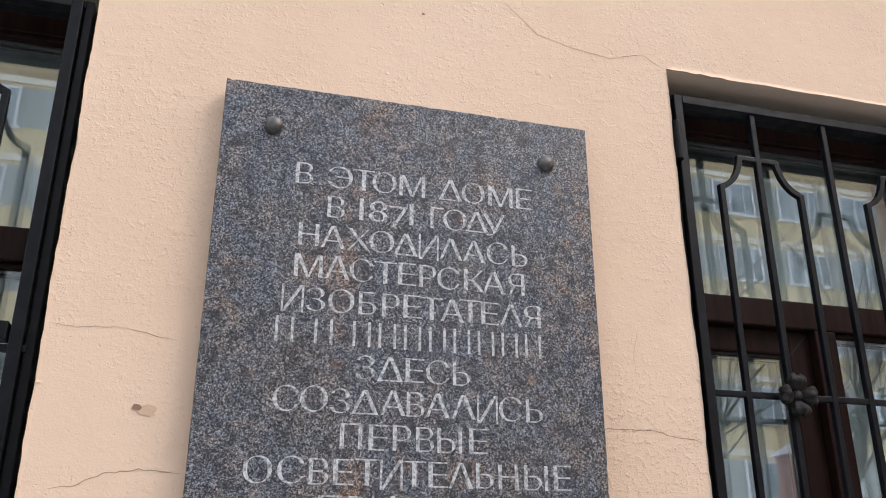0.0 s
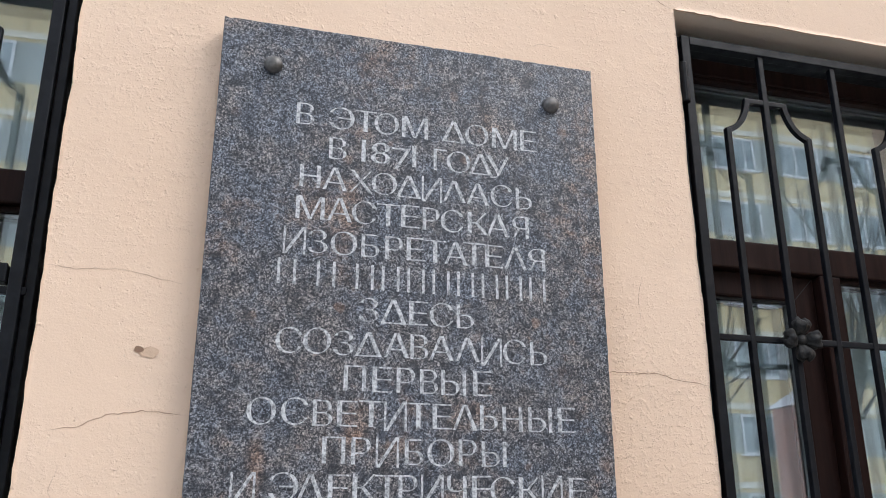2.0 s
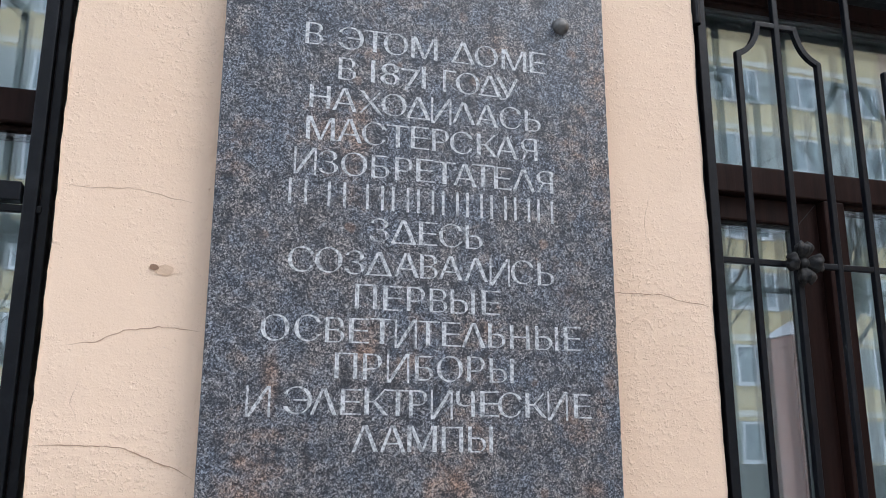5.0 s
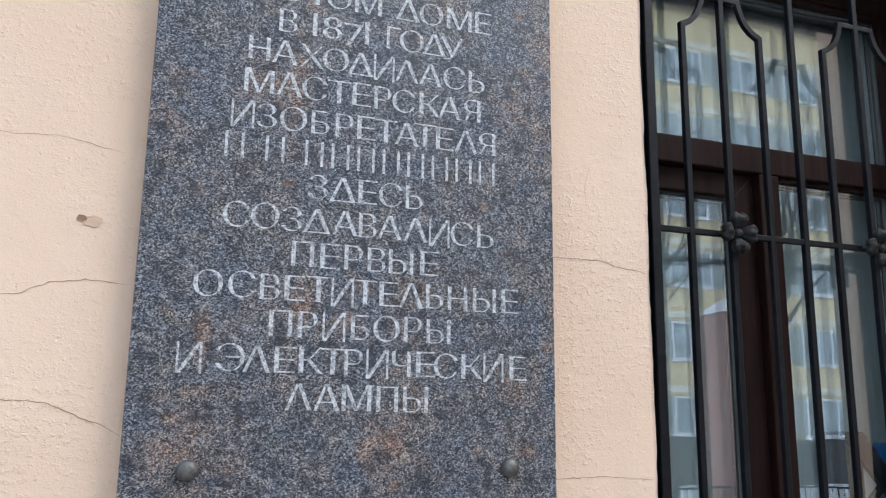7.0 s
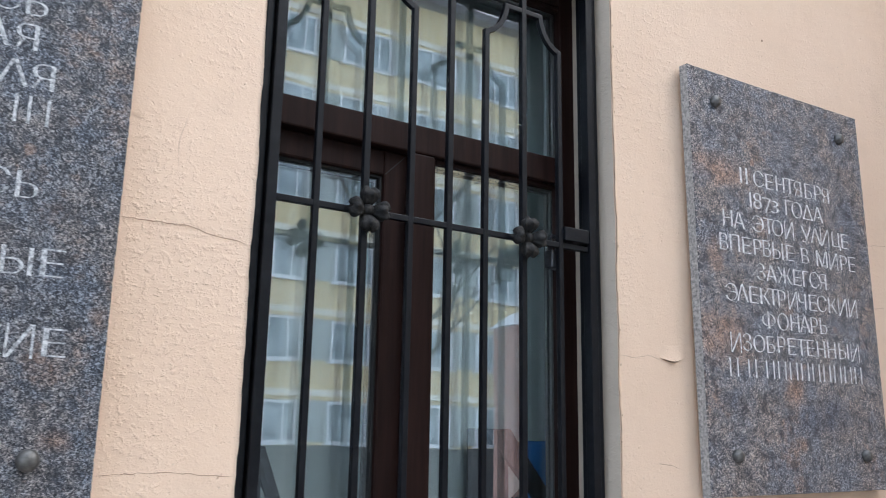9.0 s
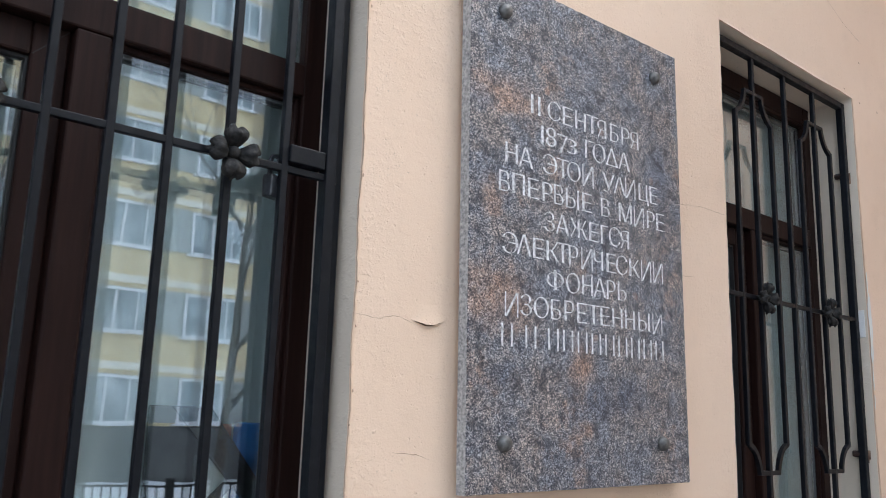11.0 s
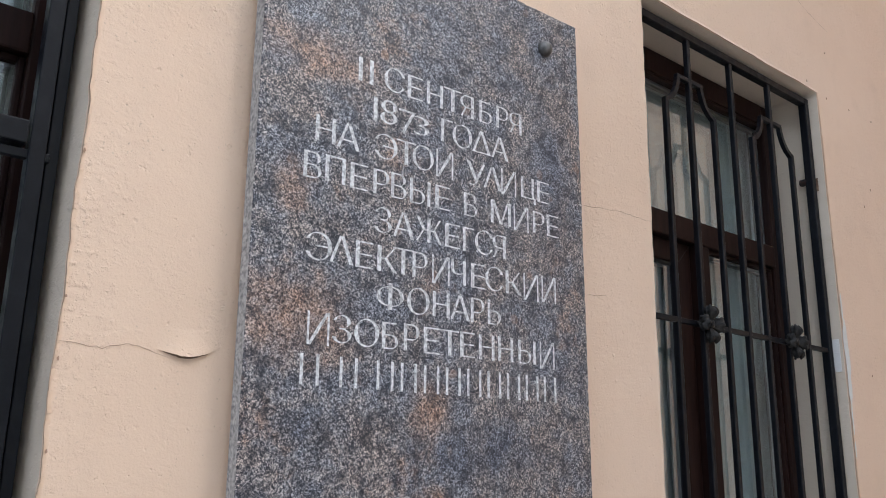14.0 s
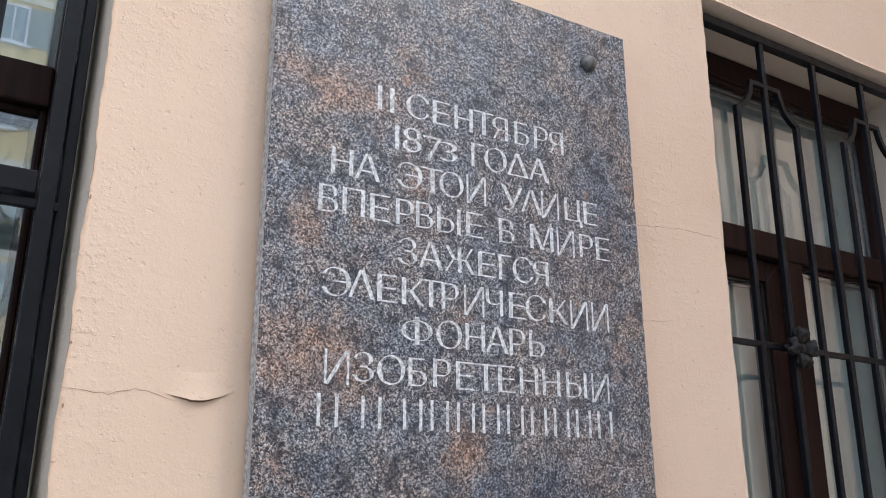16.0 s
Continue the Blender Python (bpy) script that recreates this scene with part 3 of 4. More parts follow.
# ---------------------------------------------------------------- windows
def window(number, x0, x1, y0, top, up):
    """Fixed frame with a transom and a mullion; the sash on one side lies deeper in it; up lifts the transom."""
    dx = x0 - 0.995
    y1 = y0 + 0.060
    w = empty("window_%d" % number, pose(0, 0, 0), "dark brown window with a transom, one sash and double glazing", "window", "structure")
    left, right, low, mid, high = x0 + 0.025, x1 - 0.052, Z_SILL + 0.066, 2.092 + up, 2.160 + up
    part("window_frame", ring(x0 - 0.043, x1 + 0.016, Z_SILL, top, 0.068, y0, y1, 0.004), PROFILE, w)
    part("top_rail", box(left, right, y0 + 0.004, y1, top - 0.080, top - 0.068, 0.003), PROFILE, w)
    part("transom", box(left, right, y0 - 0.006, y1, mid, high, 0.004), PROFILE, w)
    part("mullion", box(1.402 + dx, 1.461 + dx, y0 - 0.004, y1, low, mid, 0.004), PROFILE, w)
    part("fixed_bead", ring(1.461 + dx, right, low, mid, 0.011, y0 + 0.010, y1, 0.003), PROFILE, w)
    sash = part("sash", ring(x0 + 0.022, 1.402 + dx, Z_SILL + 0.05, mid, 0.060, y0 + 0.020, y1, 0.005), PROFILE, w)
    part("gasket", ring(x0 + 0.082, 1.342 + dx, Z_SILL + 0.110, mid - 0.060, 0.005, y0 + 0.030, y0 + 0.05, 0), GASKET, sash)
    for x, side in ((x0 + 0.022, 1), (1.402 + dx, -1)):
        bm = bmesh.new()
        for y in (y0 + 0.0196, y0 + 0.024):
            for q, e in ((0.005, 0.0006), (0.057, 0.0006), (0.057, -0.0006), (0.005, -0.0006)):
                bm.verts.new((x + side * (q + e), y, mid - q + e))
        v = list(bm.verts)
        for f in ((0, 1, 2, 3), (7, 6, 5, 4), (0, 4, 5, 1), (1, 5, 6, 2), (2, 6, 7, 3), (3, 7, 4, 0)):
            bm.faces.new([v[n] for n in f])
        part("mitre_joint", bm, GASKET, sash)
    panes = ((left, right, high, top - 0.080, y0 + 0.020), (x0 + 0.082, 1.342 + dx, Z_SILL + 0.110, mid - 0.060, y0 + 0.040),
             (1.472 + dx, right - 0.011, low + 0.011, mid - 0.011, y0 + 0.020))
    for a, b, c, d, y in panes:
        for q in (0.004, 0.017):
            part("spacer", ring(a, b, c, d, 0.0045 + q * 0.25, y + q, y + q + 0.009, 0), SPACER, w, "bright metal spacer of the double glazing")
        for q in (0, 0.024):
            bm = box(a - 0.003, b + 0.003, y + q, y + q + 0.003, c - 0.003, d + 0.003)
            for f in bm.faces:
                f.material_index = 0 if f.calc_center_median().y < y + q + 0.0005 else 1
            p = part("pane", bm, (GLASS, CLEAR), w, "clear reflecting glass")
            p.visible_shadow = False
    part("window_sill", box(x0 - 0.02, x1 + 0.02, y1 + 0.002, 0.64, Z_SILL - 0.03, Z_SILL - 0.004, 0.006), SILL, w, "white inner sill")
    return w


for i, (a, b) in enumerate(OPENINGS):
    window(i + 1, a + (0.010 if i == 2 else 0), b, (0.136, 0.136, 0.163)[i], TOPS[i] - 0.004, (0, 0, 0.034)[i])


def curtain(x0, x1, y, seed, pleat):
    """A pale pleated net curtain across the room side of the window recess."""
    bm = bmesh.new()
    rows = []
    for z in (Z_SILL + 0.004, 1.4, 1.9, 2.4, 2.655):
        row = []
        for i in range(121):
            x = x0 + 0.006 + (x1 - x0 - 0.012) * i / 120
            row.append((x, y + pleat * math.sin(x * 62 + 1.5 * math.sin(x * 9 + seed)) * (1.1 - 0.1 * z) + 0.006 * noise.noise((x * 5, z, seed)), z))
        rows.append(row)
    skin(bm, rows)
    bmesh.ops.solidify(bm, geom=list(bm.faces), thickness=0.001)
    c = empty("net_curtain", pose(0, 0, 0), "pale bluish net curtain hanging behind the window", "curtain", group="net curtains")
    part("cloth", bm, CURTAIN, c, smooth=True)
    part("curtain_rail", box(x0 + 0.004, x1 - 0.004, y - 0.012, y + 0.012, 2.656, 2.678, 0.003), SILL, c, "white curtain rail")


for i, (a, b) in enumerate(OPENINGS):
    curtain(a, b, (0.232, 0.268, 0.256)[i], i * 3.0, (0.012, 0.010, 0.0025)[i])
bm = bmesh.new()
for a, b in OPENINGS:
    box(a - 0.03, b + 0.03, -0.05, 0.125, Z_SILL - 0.012, Z_SILL - 0.004, 0.002, bm)
thing("trim", bm, ROOF, "grey sheet metal outer window ledges", "window ledge", "structure")


# ---------------------------------------------------------------- window grilles
def petal(parent, m):
    """A cast leaf folded to a ribbed pod, ragged mouth outwards."""
    bm = bmesh.new()
    loops = []
    shape = ((0.006, 0.0), (0.0095, 0.10), (0.0145, 0.26), (0.0185, 0.42), (0.0205, 0.58), (0.0200, 0.72), (0.0165, 0.86), (0.0115, 0.97))
    for r, u in shape:
        z = 0.008 + 0.043 * u
        y = -0.003 - 0.013 * math.sin(math.pi * u * 0.8)
        loop = []
        for j in range(24):
            a = 2 * math.pi * j / 24
            rib = 1 + (0.09 + 0.17 * u) * math.cos(6 * a) * (1 if u > 0.05 else 0)
            tip = 0.009 * max(0.0, u - 0.55) * (math.cos(3 * a + 0.5) + 0.5 * math.cos(5 * a))
            loop.append(bm.verts.new((r * rib * math.sin(a) * 1.05, y + r * rib * 0.72 * math.cos(a), z + tip)))
        loops.append(loop)
    for s_, dz in ((0.55, -0.004), (0.35, -0.016)):
        c = Vector((0, 0, 0))
        for v in loops[len(shape) - 1]:
            c += v.co / 24
        loops.append([bm.verts.new(c + (v.co - c) * s_ + Vector((0, 0, dz))) for v in loops[len(shape) - 1]])
    for a, b in zip(loops, loops[1:]):
        for i in range(24):
            bm.faces.new((a[i], a[(i + 1) % 24], b[(i + 1) % 24], b[i]))
    bm.faces.new(loops[0])
    bm.faces.new(loops[-1])
    ob = part("petal", bm, CAST, parent, smooth=True)
    ob.matrix_local = m
    return ob


HALF = 0.0073


def grille(locked, zc, up, drop, label):
    """One grille about its middle: x across, y = 0 at the middle of the bars, z absolute."""
    g = empty("window_grille", pose(0, 0, 0), label, "window grille", group="window grilles")
    out = 0.437
    zt, zb = (2.620 if locked else 2.657), Z_SILL + 0.02
    if locked:
        part("fixed_frame", ring(-out, out, zb, zt, 0.016, -0.002, 0.055, 0.002), IRON, g)
        part("leaf_frame", ring(-out + 0.019, out - 0.019, zb + 0.019, zt - 0.002, 0.022, -0.012, 0.014, 0.002), IRON, g)
        inner, top = out - 0.041, zt - 0.024
    else:
        part("fixed_frame", ring(-out, out, zb, zt, 0.022, -0.010, 0.014, 0.002), IRON, g)
        inner, top = out - 0.022, zt - 0.022
    low = zb + 0.03
    part("crossbar", box(-inner - 0.004, (0.425 if locked else inner), -0.006, 0.006, zc - 0.0065, zc + 0.0065, 0.0015), IRON, g)
    part("bar", box(-HALF, HALF, -HALF, HALF, low, top, 0.002), IRON, g)
    shoulder = ((0.050, 0.0), (0.053, -0.016), (0.060, -0.036), (0.071, -0.055), (0.085, -0.069), (0.099, -0.077), (0.108, -0.081))
    for c in (-0.204, 0.204):
        part("bar", box(c - HALF, c + HALF, -HALF, HALF, low, top, 0.002), IRON, g)
        for side in (1, -1):
            for sz, reach in ((1, up), (-1, drop)):
                pts = [(c + side * a, 0, zc + sz * (reach + h)) for a, h in shoulder]
                part("shoulder", sweep(pts, HALF * 0.85), IRON, g)
            part("bar", box(c + side * 0.108 - HALF * 0.95, c + side * 0.108 + HALF * 0.95, -HALF * 0.95, HALF * 0.95, zc - drop + 0.076, zc + up - 0.076, 0.002), IRON, g)
        for sz, reach in ((1, up), (-1, drop)):
            part("cap_bar", box(c - 0.057, c + 0.057, -HALF * 0.9, HALF * 0.9, zc + sz * reach - 0.0065, zc + sz * reach + 0.0065, 0.002), IRON, g)
        ros = part("rosette", lathe([(0.0115, 0.010), (0.0125, 0.020), (0.010, 0.027), (0.005, 0.030)], 14), CAST, g, "cast iron four-petal rosette", True)
        ros.matrix_local = pose(c, 0, zc)
        for q in range(4):
            petal(ros, pose(0, -0.012, 0, 0, 90 * q, 0) @ Matrix.Scale(0.9, 4))
    if locked:
        part("lock_plate", box(0.318, 0.392, -0.014, 0.016, zc + 0.012, zc + 0.045, 0.002), IRON, g)
        for z in (2.49, 1.25):
            h = part("hinge", lathe([(0.009, -0.05), (0.010, -0.048), (0.010, 0.048), (0.009, 0.05)], 12, "Z"), IRON, g)
            h.matrix_local = pose(-out + 0.014, -0.016, z)
    else:
        for z in (2.385, 1.405):
            h = part("wall_pin", lathe([(0.010, -0.014), (0.011, -0.01), (0.011, 0.01), (0.008, 0.016)], 10), RUST, g, "rusty fixing pin")
            h.matrix_local = pose(0.425, 0.02, z)
    return g


g1 = grille(True, 1.905, 0.568, 0.80, "locked black wrought iron grille with two cast rosettes")
g1.matrix_world = pose(1.441, 0.040, 0)
g0 = copy_thing(g1, pose(-0.706, 0.040, 0))
g2 = grille(False, 1.861, 0.655, 0.51, "fixed black wrought iron grille with rosettes and rusty pins")
g2.matrix_world = pose(3.612, 0.036, 0)


def padlock(x, y, z):
    p = empty("padlock", pose(x, y, z, 0, 0, 18), "grey steel padlock hanging on the window grille", "padlock", group="padlocks")
    part("lock_body", box(-0.021, 0.021, -0.011, 0.011, -0.052, -0.010, 0.003), STEEL, p)
    bm = bmesh.new()
    pts = [(-0.014, 0, -0.012), (-0.014, 0, 0.014)] + [(-0.014 * math.cos(a), 0, 0.014 + 0.014 * math.sin(a)) for a in (0.5, 1.0, 1.57, 2.1, 2.6)] + [(0.014, 0, 0.014), (0.014, 0, -0.012)]
    part("shackle", sweep(pts, 0.0032), STEEL, p, "bright steel shackle")
    return p


padlock(1.748, 0.058, 1.903)
padlock(-0.399, 0.058, 1.903)

# rust stains bled from the pins
for z, h in ((2.385, 0.035), (1.405, 0.05)):
    bm = bmesh.new()
    for k_ in range(14):
        a = random.Random(k_ + int(z * 100)).uniform(-0.03, 0.03)
        b = random.Random(k_ + 77).uniform(0.006, 0.018)
        y = 0.055 + a
        box(4.0572 - k_ * 0.00004, 4.0576, y - b * 0.5, y + b * 0.5, z - h * random.Random(k_ + 5).uniform(0.3, 1.0), z + 0.012, 0, bm)
    part("rust_stain", bm, STAIN, wall, "brown rust stain on the reveal")


# ---------------------------------------------------------------- granite plaques
def slab(w, h, t, seed):
    """A granite slab with slightly chipped arrises: x 0..w, z 0..h, front face at y = 0."""
    rnd = random.Random(seed)
    outline = []
    n, m = int(w / 0.006), int(h / 0.006)
    for i in range(n):
        outline.append((w * i / n, 0, 0, 1))
    for i in range(m):
        outline.append((w, h * i / m, -1, 0))
    for i in range(n):
        outline.append((w - w * i / n, h, 0, -1))
    for i in range(m):
        outline.append((0, h - h * i / m, 1, 0))
    bm = bmesh.new()
    fronts, edge, backs = [], [], []
    for i, (x, z, nx, nz) in enumerate(outline):
        j = max(0.0, 0.0014 * noise.noise((x * 60, z * 60, seed)) + 0.0006 * rnd.random()) + (0.002 if rnd.random() < 0.03 else 0)
        fronts.append(bm.verts.new((x + nx * (j + 0.0012), 0, z + nz * (j + 0.0012))))
        edge.append(bm.verts.new((x + nx * j * 0.5, 0.0016 + j * 0.5, z + nz * j * 0.5)))
        backs.append(bm.verts.new((x, t, z)))
    k_ = len(outline)
    f = bm.faces.new(fronts)
    f.material_index = 0
    for ra, rb, mi in ((fronts, edge, 0), (edge, backs, 1)):
        for i in range(k_):
            q = bm.faces.new((ra[i], ra[(i + 1) % k_], rb[(i + 1) % k_], rb[i]))
            q.material_index = mi
    bm.faces.new(backs).material_index = 1
    return bm


# letter widths in millimetres
WIDTHS = {"А": 45, "Б": 33, "В": 33, "Г": 27, "Д": 48, "Е": 35, "Ж": 58, "З": 36, "И": 40, "К": 41, "Л": 45, "М": 52, "Н": 38, "О": 48, "П": 39, "Р": 33,
          "С": 45, "Т": 43, "У": 47, "Ф": 56, "Х": 43, "Ц": 41, "Ч": 35, "Ь": 33, "Ы": 46, "Э": 48, "Я": 34, "1": 8, "8": 37, "7": 37, "3": 35}
# drop below the line and height of signs that leave it, in cap heights
UNEVEN = {"И": (0.11, 1.14), "7": (0.15, 1.02), "3": (0.02, 0.80), "О": (0.02, 1.04), "С": (0.02, 1.04), "Э": (0.02, 1.04), "У": (0.06, 1.06)}
SHAPES = {"Л": "Λ", "Д": "Δ"}
GLYPHS, LETTERS = {}, {}


def thinning(ch, nx, nz):
    """How far a stroke's edge with this outward normal is cut back, in cap heights: uprights stay broad, level and rising strokes turn fine."""
    if ch == "И":
        return 0.027 * nx ** 4 + 0.02 * nz ** 2 - 0.012 * max(0.0, -nx * nz) * 2
    return 0.027 * nz ** 2 - 0.010 * nx ** 4 + 0.055 * max(0.0, -nx * nz)


def glyph(ch):
    """A character of the built-in font, cut to a broad-and-fine hand, with cap height 1 and width 1."""
    if ch in GLYPHS:
        return GLYPHS[ch]
    cu = bpy.data.curves.new("glyph", "FONT")
    cu.body, cu.size, cu.resolution_u, cu.fill_mode = SHAPES.get(ch, ch), 1.0, 5, "NONE"
    ob = bpy.data.objects.new("glyph", cu)
    scene.collection.objects.link(ob)
    me = bpy.data.meshes.new_from_object(ob.evaluated_get(bpy.context.evaluated_depsgraph_get()))
    co = np.array([v.co[:2] for v in me.vertices])
    after = {e.vertices[0]: e.vertices[1] for e in me.edges}
    links = {}
    for e in me.edges:
        a, b = e.vertices
        links.setdefault(a, []).append(b)
        links.setdefault(b, []).append(a)
    bpy.data.objects.remove(ob)
    bpy.data.meshes.remove(me)
    bpy.data.curves.remove(cu)
    loops, done = [], set()
    for v in sorted(links):
        if v in done:
            continue
        loop, last, cur = [v], None, v
        while True:
            ways = [w for w in links[cur] if w != last]
            if last is None and after.get(cur) in ways:
                ways = [after[cur]]
            if not ways or ways[0] == v:
                break
            last, cur = cur, ways[0]
            loop.append(cur)
        done.update(loop)
        loops.append(loop)
    lo, hi = co.min(0), co.max(0)
    size = hi[1] - lo[1] if ch != "Ц" else (hi[1] - lo[1]) / 1.18
    unit = (co - (lo[0], hi[1] - size)) / size
    areas = [sum(unit[a][0] * unit[b][1] - unit[b][0] * unit[a][1] for a, b in zip(l, l[1:] + l[:1])) / 2 for l in loops]
    ink = math.copysign(1, areas[max(range(len(loops)), key=lambda i: abs(areas[i]))])
    rings = []
    for l in loops:
        p = unit[l]
        p = p[np.linalg.norm(p - np.roll(p, 1, 0), axis=1) > 1e-5]
        d0, d1 = p - np.roll(p, 1, 0), np.roll(p, -1, 0) - p
        n0 = np.stack((d0[:, 1], -d0[:, 0]), 1) / np.linalg.norm(d0, axis=1)[:, None] * ink
        n1 = np.stack((d1[:, 1], -d1[:, 0]), 1) / np.linalg.norm(d1, axis=1)[:, None] * ink
        out = []
        for q, a, b in zip(p, n0, n1):
            ta, tb = thinning(ch, *a), thinning(ch, *b)
            det = a[0] * b[1] - a[1] * b[0]
            if abs(det) < 0.25:
                m = (a + b) / max(1e-6, np.linalg.norm(a + b))
                out.append(q - m * (ta + tb) / 2)
            else:
                # both edges shifted by their own amount: the new corner is where they meet
                ca, cb = a @ q - ta, b @ q - tb
                out.append(np.array(((ca * b[1] - cb * a[1]) / det, (a[0] * cb - b[0] * ca) / det)))
        rings.append(np.array(out))
    verts, edges = [], []
    for r in rings:
        n = len(verts)
        verts += [Vector((float(x), float(y))) for x, y in r]
        edges += [(n + i, n + (i + 1) % len(r)) for i in range(len(r))]
    tv, _, tf, *_ = delaunay_2d_cdt(verts, edges, [], 0, 1e-6)
    keep = []
    for f in tf:
        c = sum((tv[i] for i in f), Vector((0, 0))) / len(f)
        turns = 0
        for r in rings:
            x0, y0 = r[:, 0] - c.x, r[:, 1] - c.y
            x1, y1 = np.roll(x0, -1), np.roll(y0, -1)
            turns += round(float(np.sum(np.arctan2(x0 * y1 - x1 * y0, x0 * x1 + y0 * y1))) / (2 * math.pi))
        if turns:
            keep.append(tuple(f))
    co = np.array([tuple(v) for v in tv])
    co[:, 0] = (co[:, 0] - co[:, 0].min()) / (co[:, 0].max() - co[:, 0].min())
    GLYPHS[ch] = (co, keep)
    return GLYPHS[ch]


def letter_mesh(ch):
    if ch not in LETTERS:
        co, polys = glyph(ch)
        me = bpy.data.meshes.new("carved_letter")
        me.from_pydata([(a, 0.0, b) for a, b in co], [], polys)
        me.materials.append(ENGRAVED)
        LETTERS[ch] = me
    return LETTERS[ch]


def carve(parent, text, lefts, z, cap):
    """One line of inscription on the slab's front, letter by letter, as pale cut stone; lefts are their left edges in millimetres."""
    for i, (c, left) in enumerate(zip(text.replace(" ", ""), lefts)):
        drop, tall = UNEVEN.get(c, (0, 1))
        ob = new("carved_letter", letter_mesh(c))
        ob.parent = parent
        ob.location = (left / 1000, -0.0007, z - drop * cap + 0.0006 * math.sin(i * 2.3 + z * 50))
        ob.scale = (WIDTHS[c] / 1000, 1, cap * tall * (1.0 + 0.015 * math.sin(i * 1.7)))


BAR = mesh_of("carved_bar", box(0, 1, 0, 1, 0, 1), ENGRAVED)


def bars(parent, words, x0, x1, z, cap):
    """A line of plain upright bars, two for each sign; words are counts of signs."""
    gap, space, w = 0.15, 0.46, 0.84
    total = sum(n * (w + gap) - gap for n in words) + (len(words) - 1) * (space + gap)
    u = (x1 - x0) / total
    x = x0
    for n in words:
        for _ in range(n):
            for a in (0.06, 0.64):
                ob = new("carved_bar", BAR)
                ob.parent = parent
                ob.location = (x + a * u, -0.0007, z)
                ob.scale = (0.105 * u, 0.0006, cap)
            x += (w + gap) * u
        x += space * u


def bolt(parent, x, z):
    b = part("bolt", lathe([(0.0165, -0.002), (0.0172, 0.003), (0.0165, 0.008), (0.0135, 0.0135), (0.0085, 0.0168), (0.003, 0.018)], 24), BOLT, parent, "domed dull metal bolt", True)
    b.matrix_local = pose(x, 0, z)


def plaque(m, w, h, mat, label, bolts, seed):
    p = empty("memorial_plaque", m, label, "plaque", group="memorial plaques")
    part("slab", slab(w, h, 0.027, seed), (mat, GRANITE_EDGE), p)
    part("backing", box(0.012, w - 0.012, 0.0275, 0.041, 0.012, h - 0.012, 0.001), CHIP, p, "mortar bed behind the slab")
    for x, z in bolts:
        bolt(p, x, z)
    return p


Z1 = 1.322
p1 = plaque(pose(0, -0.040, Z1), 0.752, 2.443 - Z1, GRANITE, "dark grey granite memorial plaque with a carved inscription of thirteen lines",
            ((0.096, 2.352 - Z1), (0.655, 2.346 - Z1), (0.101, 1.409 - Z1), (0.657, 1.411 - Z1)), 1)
CAP = 0.0465
for text, z, lefts in (("В ЭТОМ ДОМЕ", 2.2365, (144, 205, 253, 291, 345, 425, 472, 528, 587)), ("В 1871 ГОДУ", 2.1745, (207, 268, 286, 326, 366, 408, 434, 479, 515)),
                       ("НАХОДИЛАСЬ", 2.1125, (156, 198, 248, 289, 336, 385, 427, 474, 522, 574)), ("МАСТЕРСКАЯ", 2.052, (152, 209, 254, 300, 346, 387, 422, 475, 513, 565)),
                       ("ИЗОБРЕТАТЕЛЯ", 1.989, (133, 176, 217, 273, 317, 357, 390, 429, 466, 509, 547, 596)), ("ЗДЕСЬ", 1.869, (272, 311, 363, 401, 452)),
                       ("СОЗДАВАЛИСЬ", 1.808, (130, 177, 229, 267, 319, 366, 401, 450, 498, 540, 593)), ("ПЕРВЫЕ", 1.747, (249, 299, 342, 384, 423, 482)),
                       ("ОСВЕТИТЕЛЬНЫЕ", 1.687, (90, 146, 199, 240, 277, 321, 360, 407, 444, 494, 536, 585, 642)), ("ПРИБОРЫ", 1.6255, (217, 266, 308, 358, 398, 454, 496)),
                       ("И ЭЛЕКТРИЧЕСКИЕ", 1.565, (72, 133, 178, 229, 270, 307, 348, 387, 433, 478, 511, 563, 606, 658)), ("ЛАМПЫ", 1.504, (250, 298, 346, 407, 455))):
    carve(p1, text, lefts, z - Z1, CAP)
bars(p1, (1, 1, 8), 0.123, 0.633, 1.930 - Z1, CAP)

for o in p1.children:
    if o.name.startswith("carved"):
        o.material_slots[0].link = "OBJECT"
        o.material_slots[0].material = ENGRAVED_WEATHERED

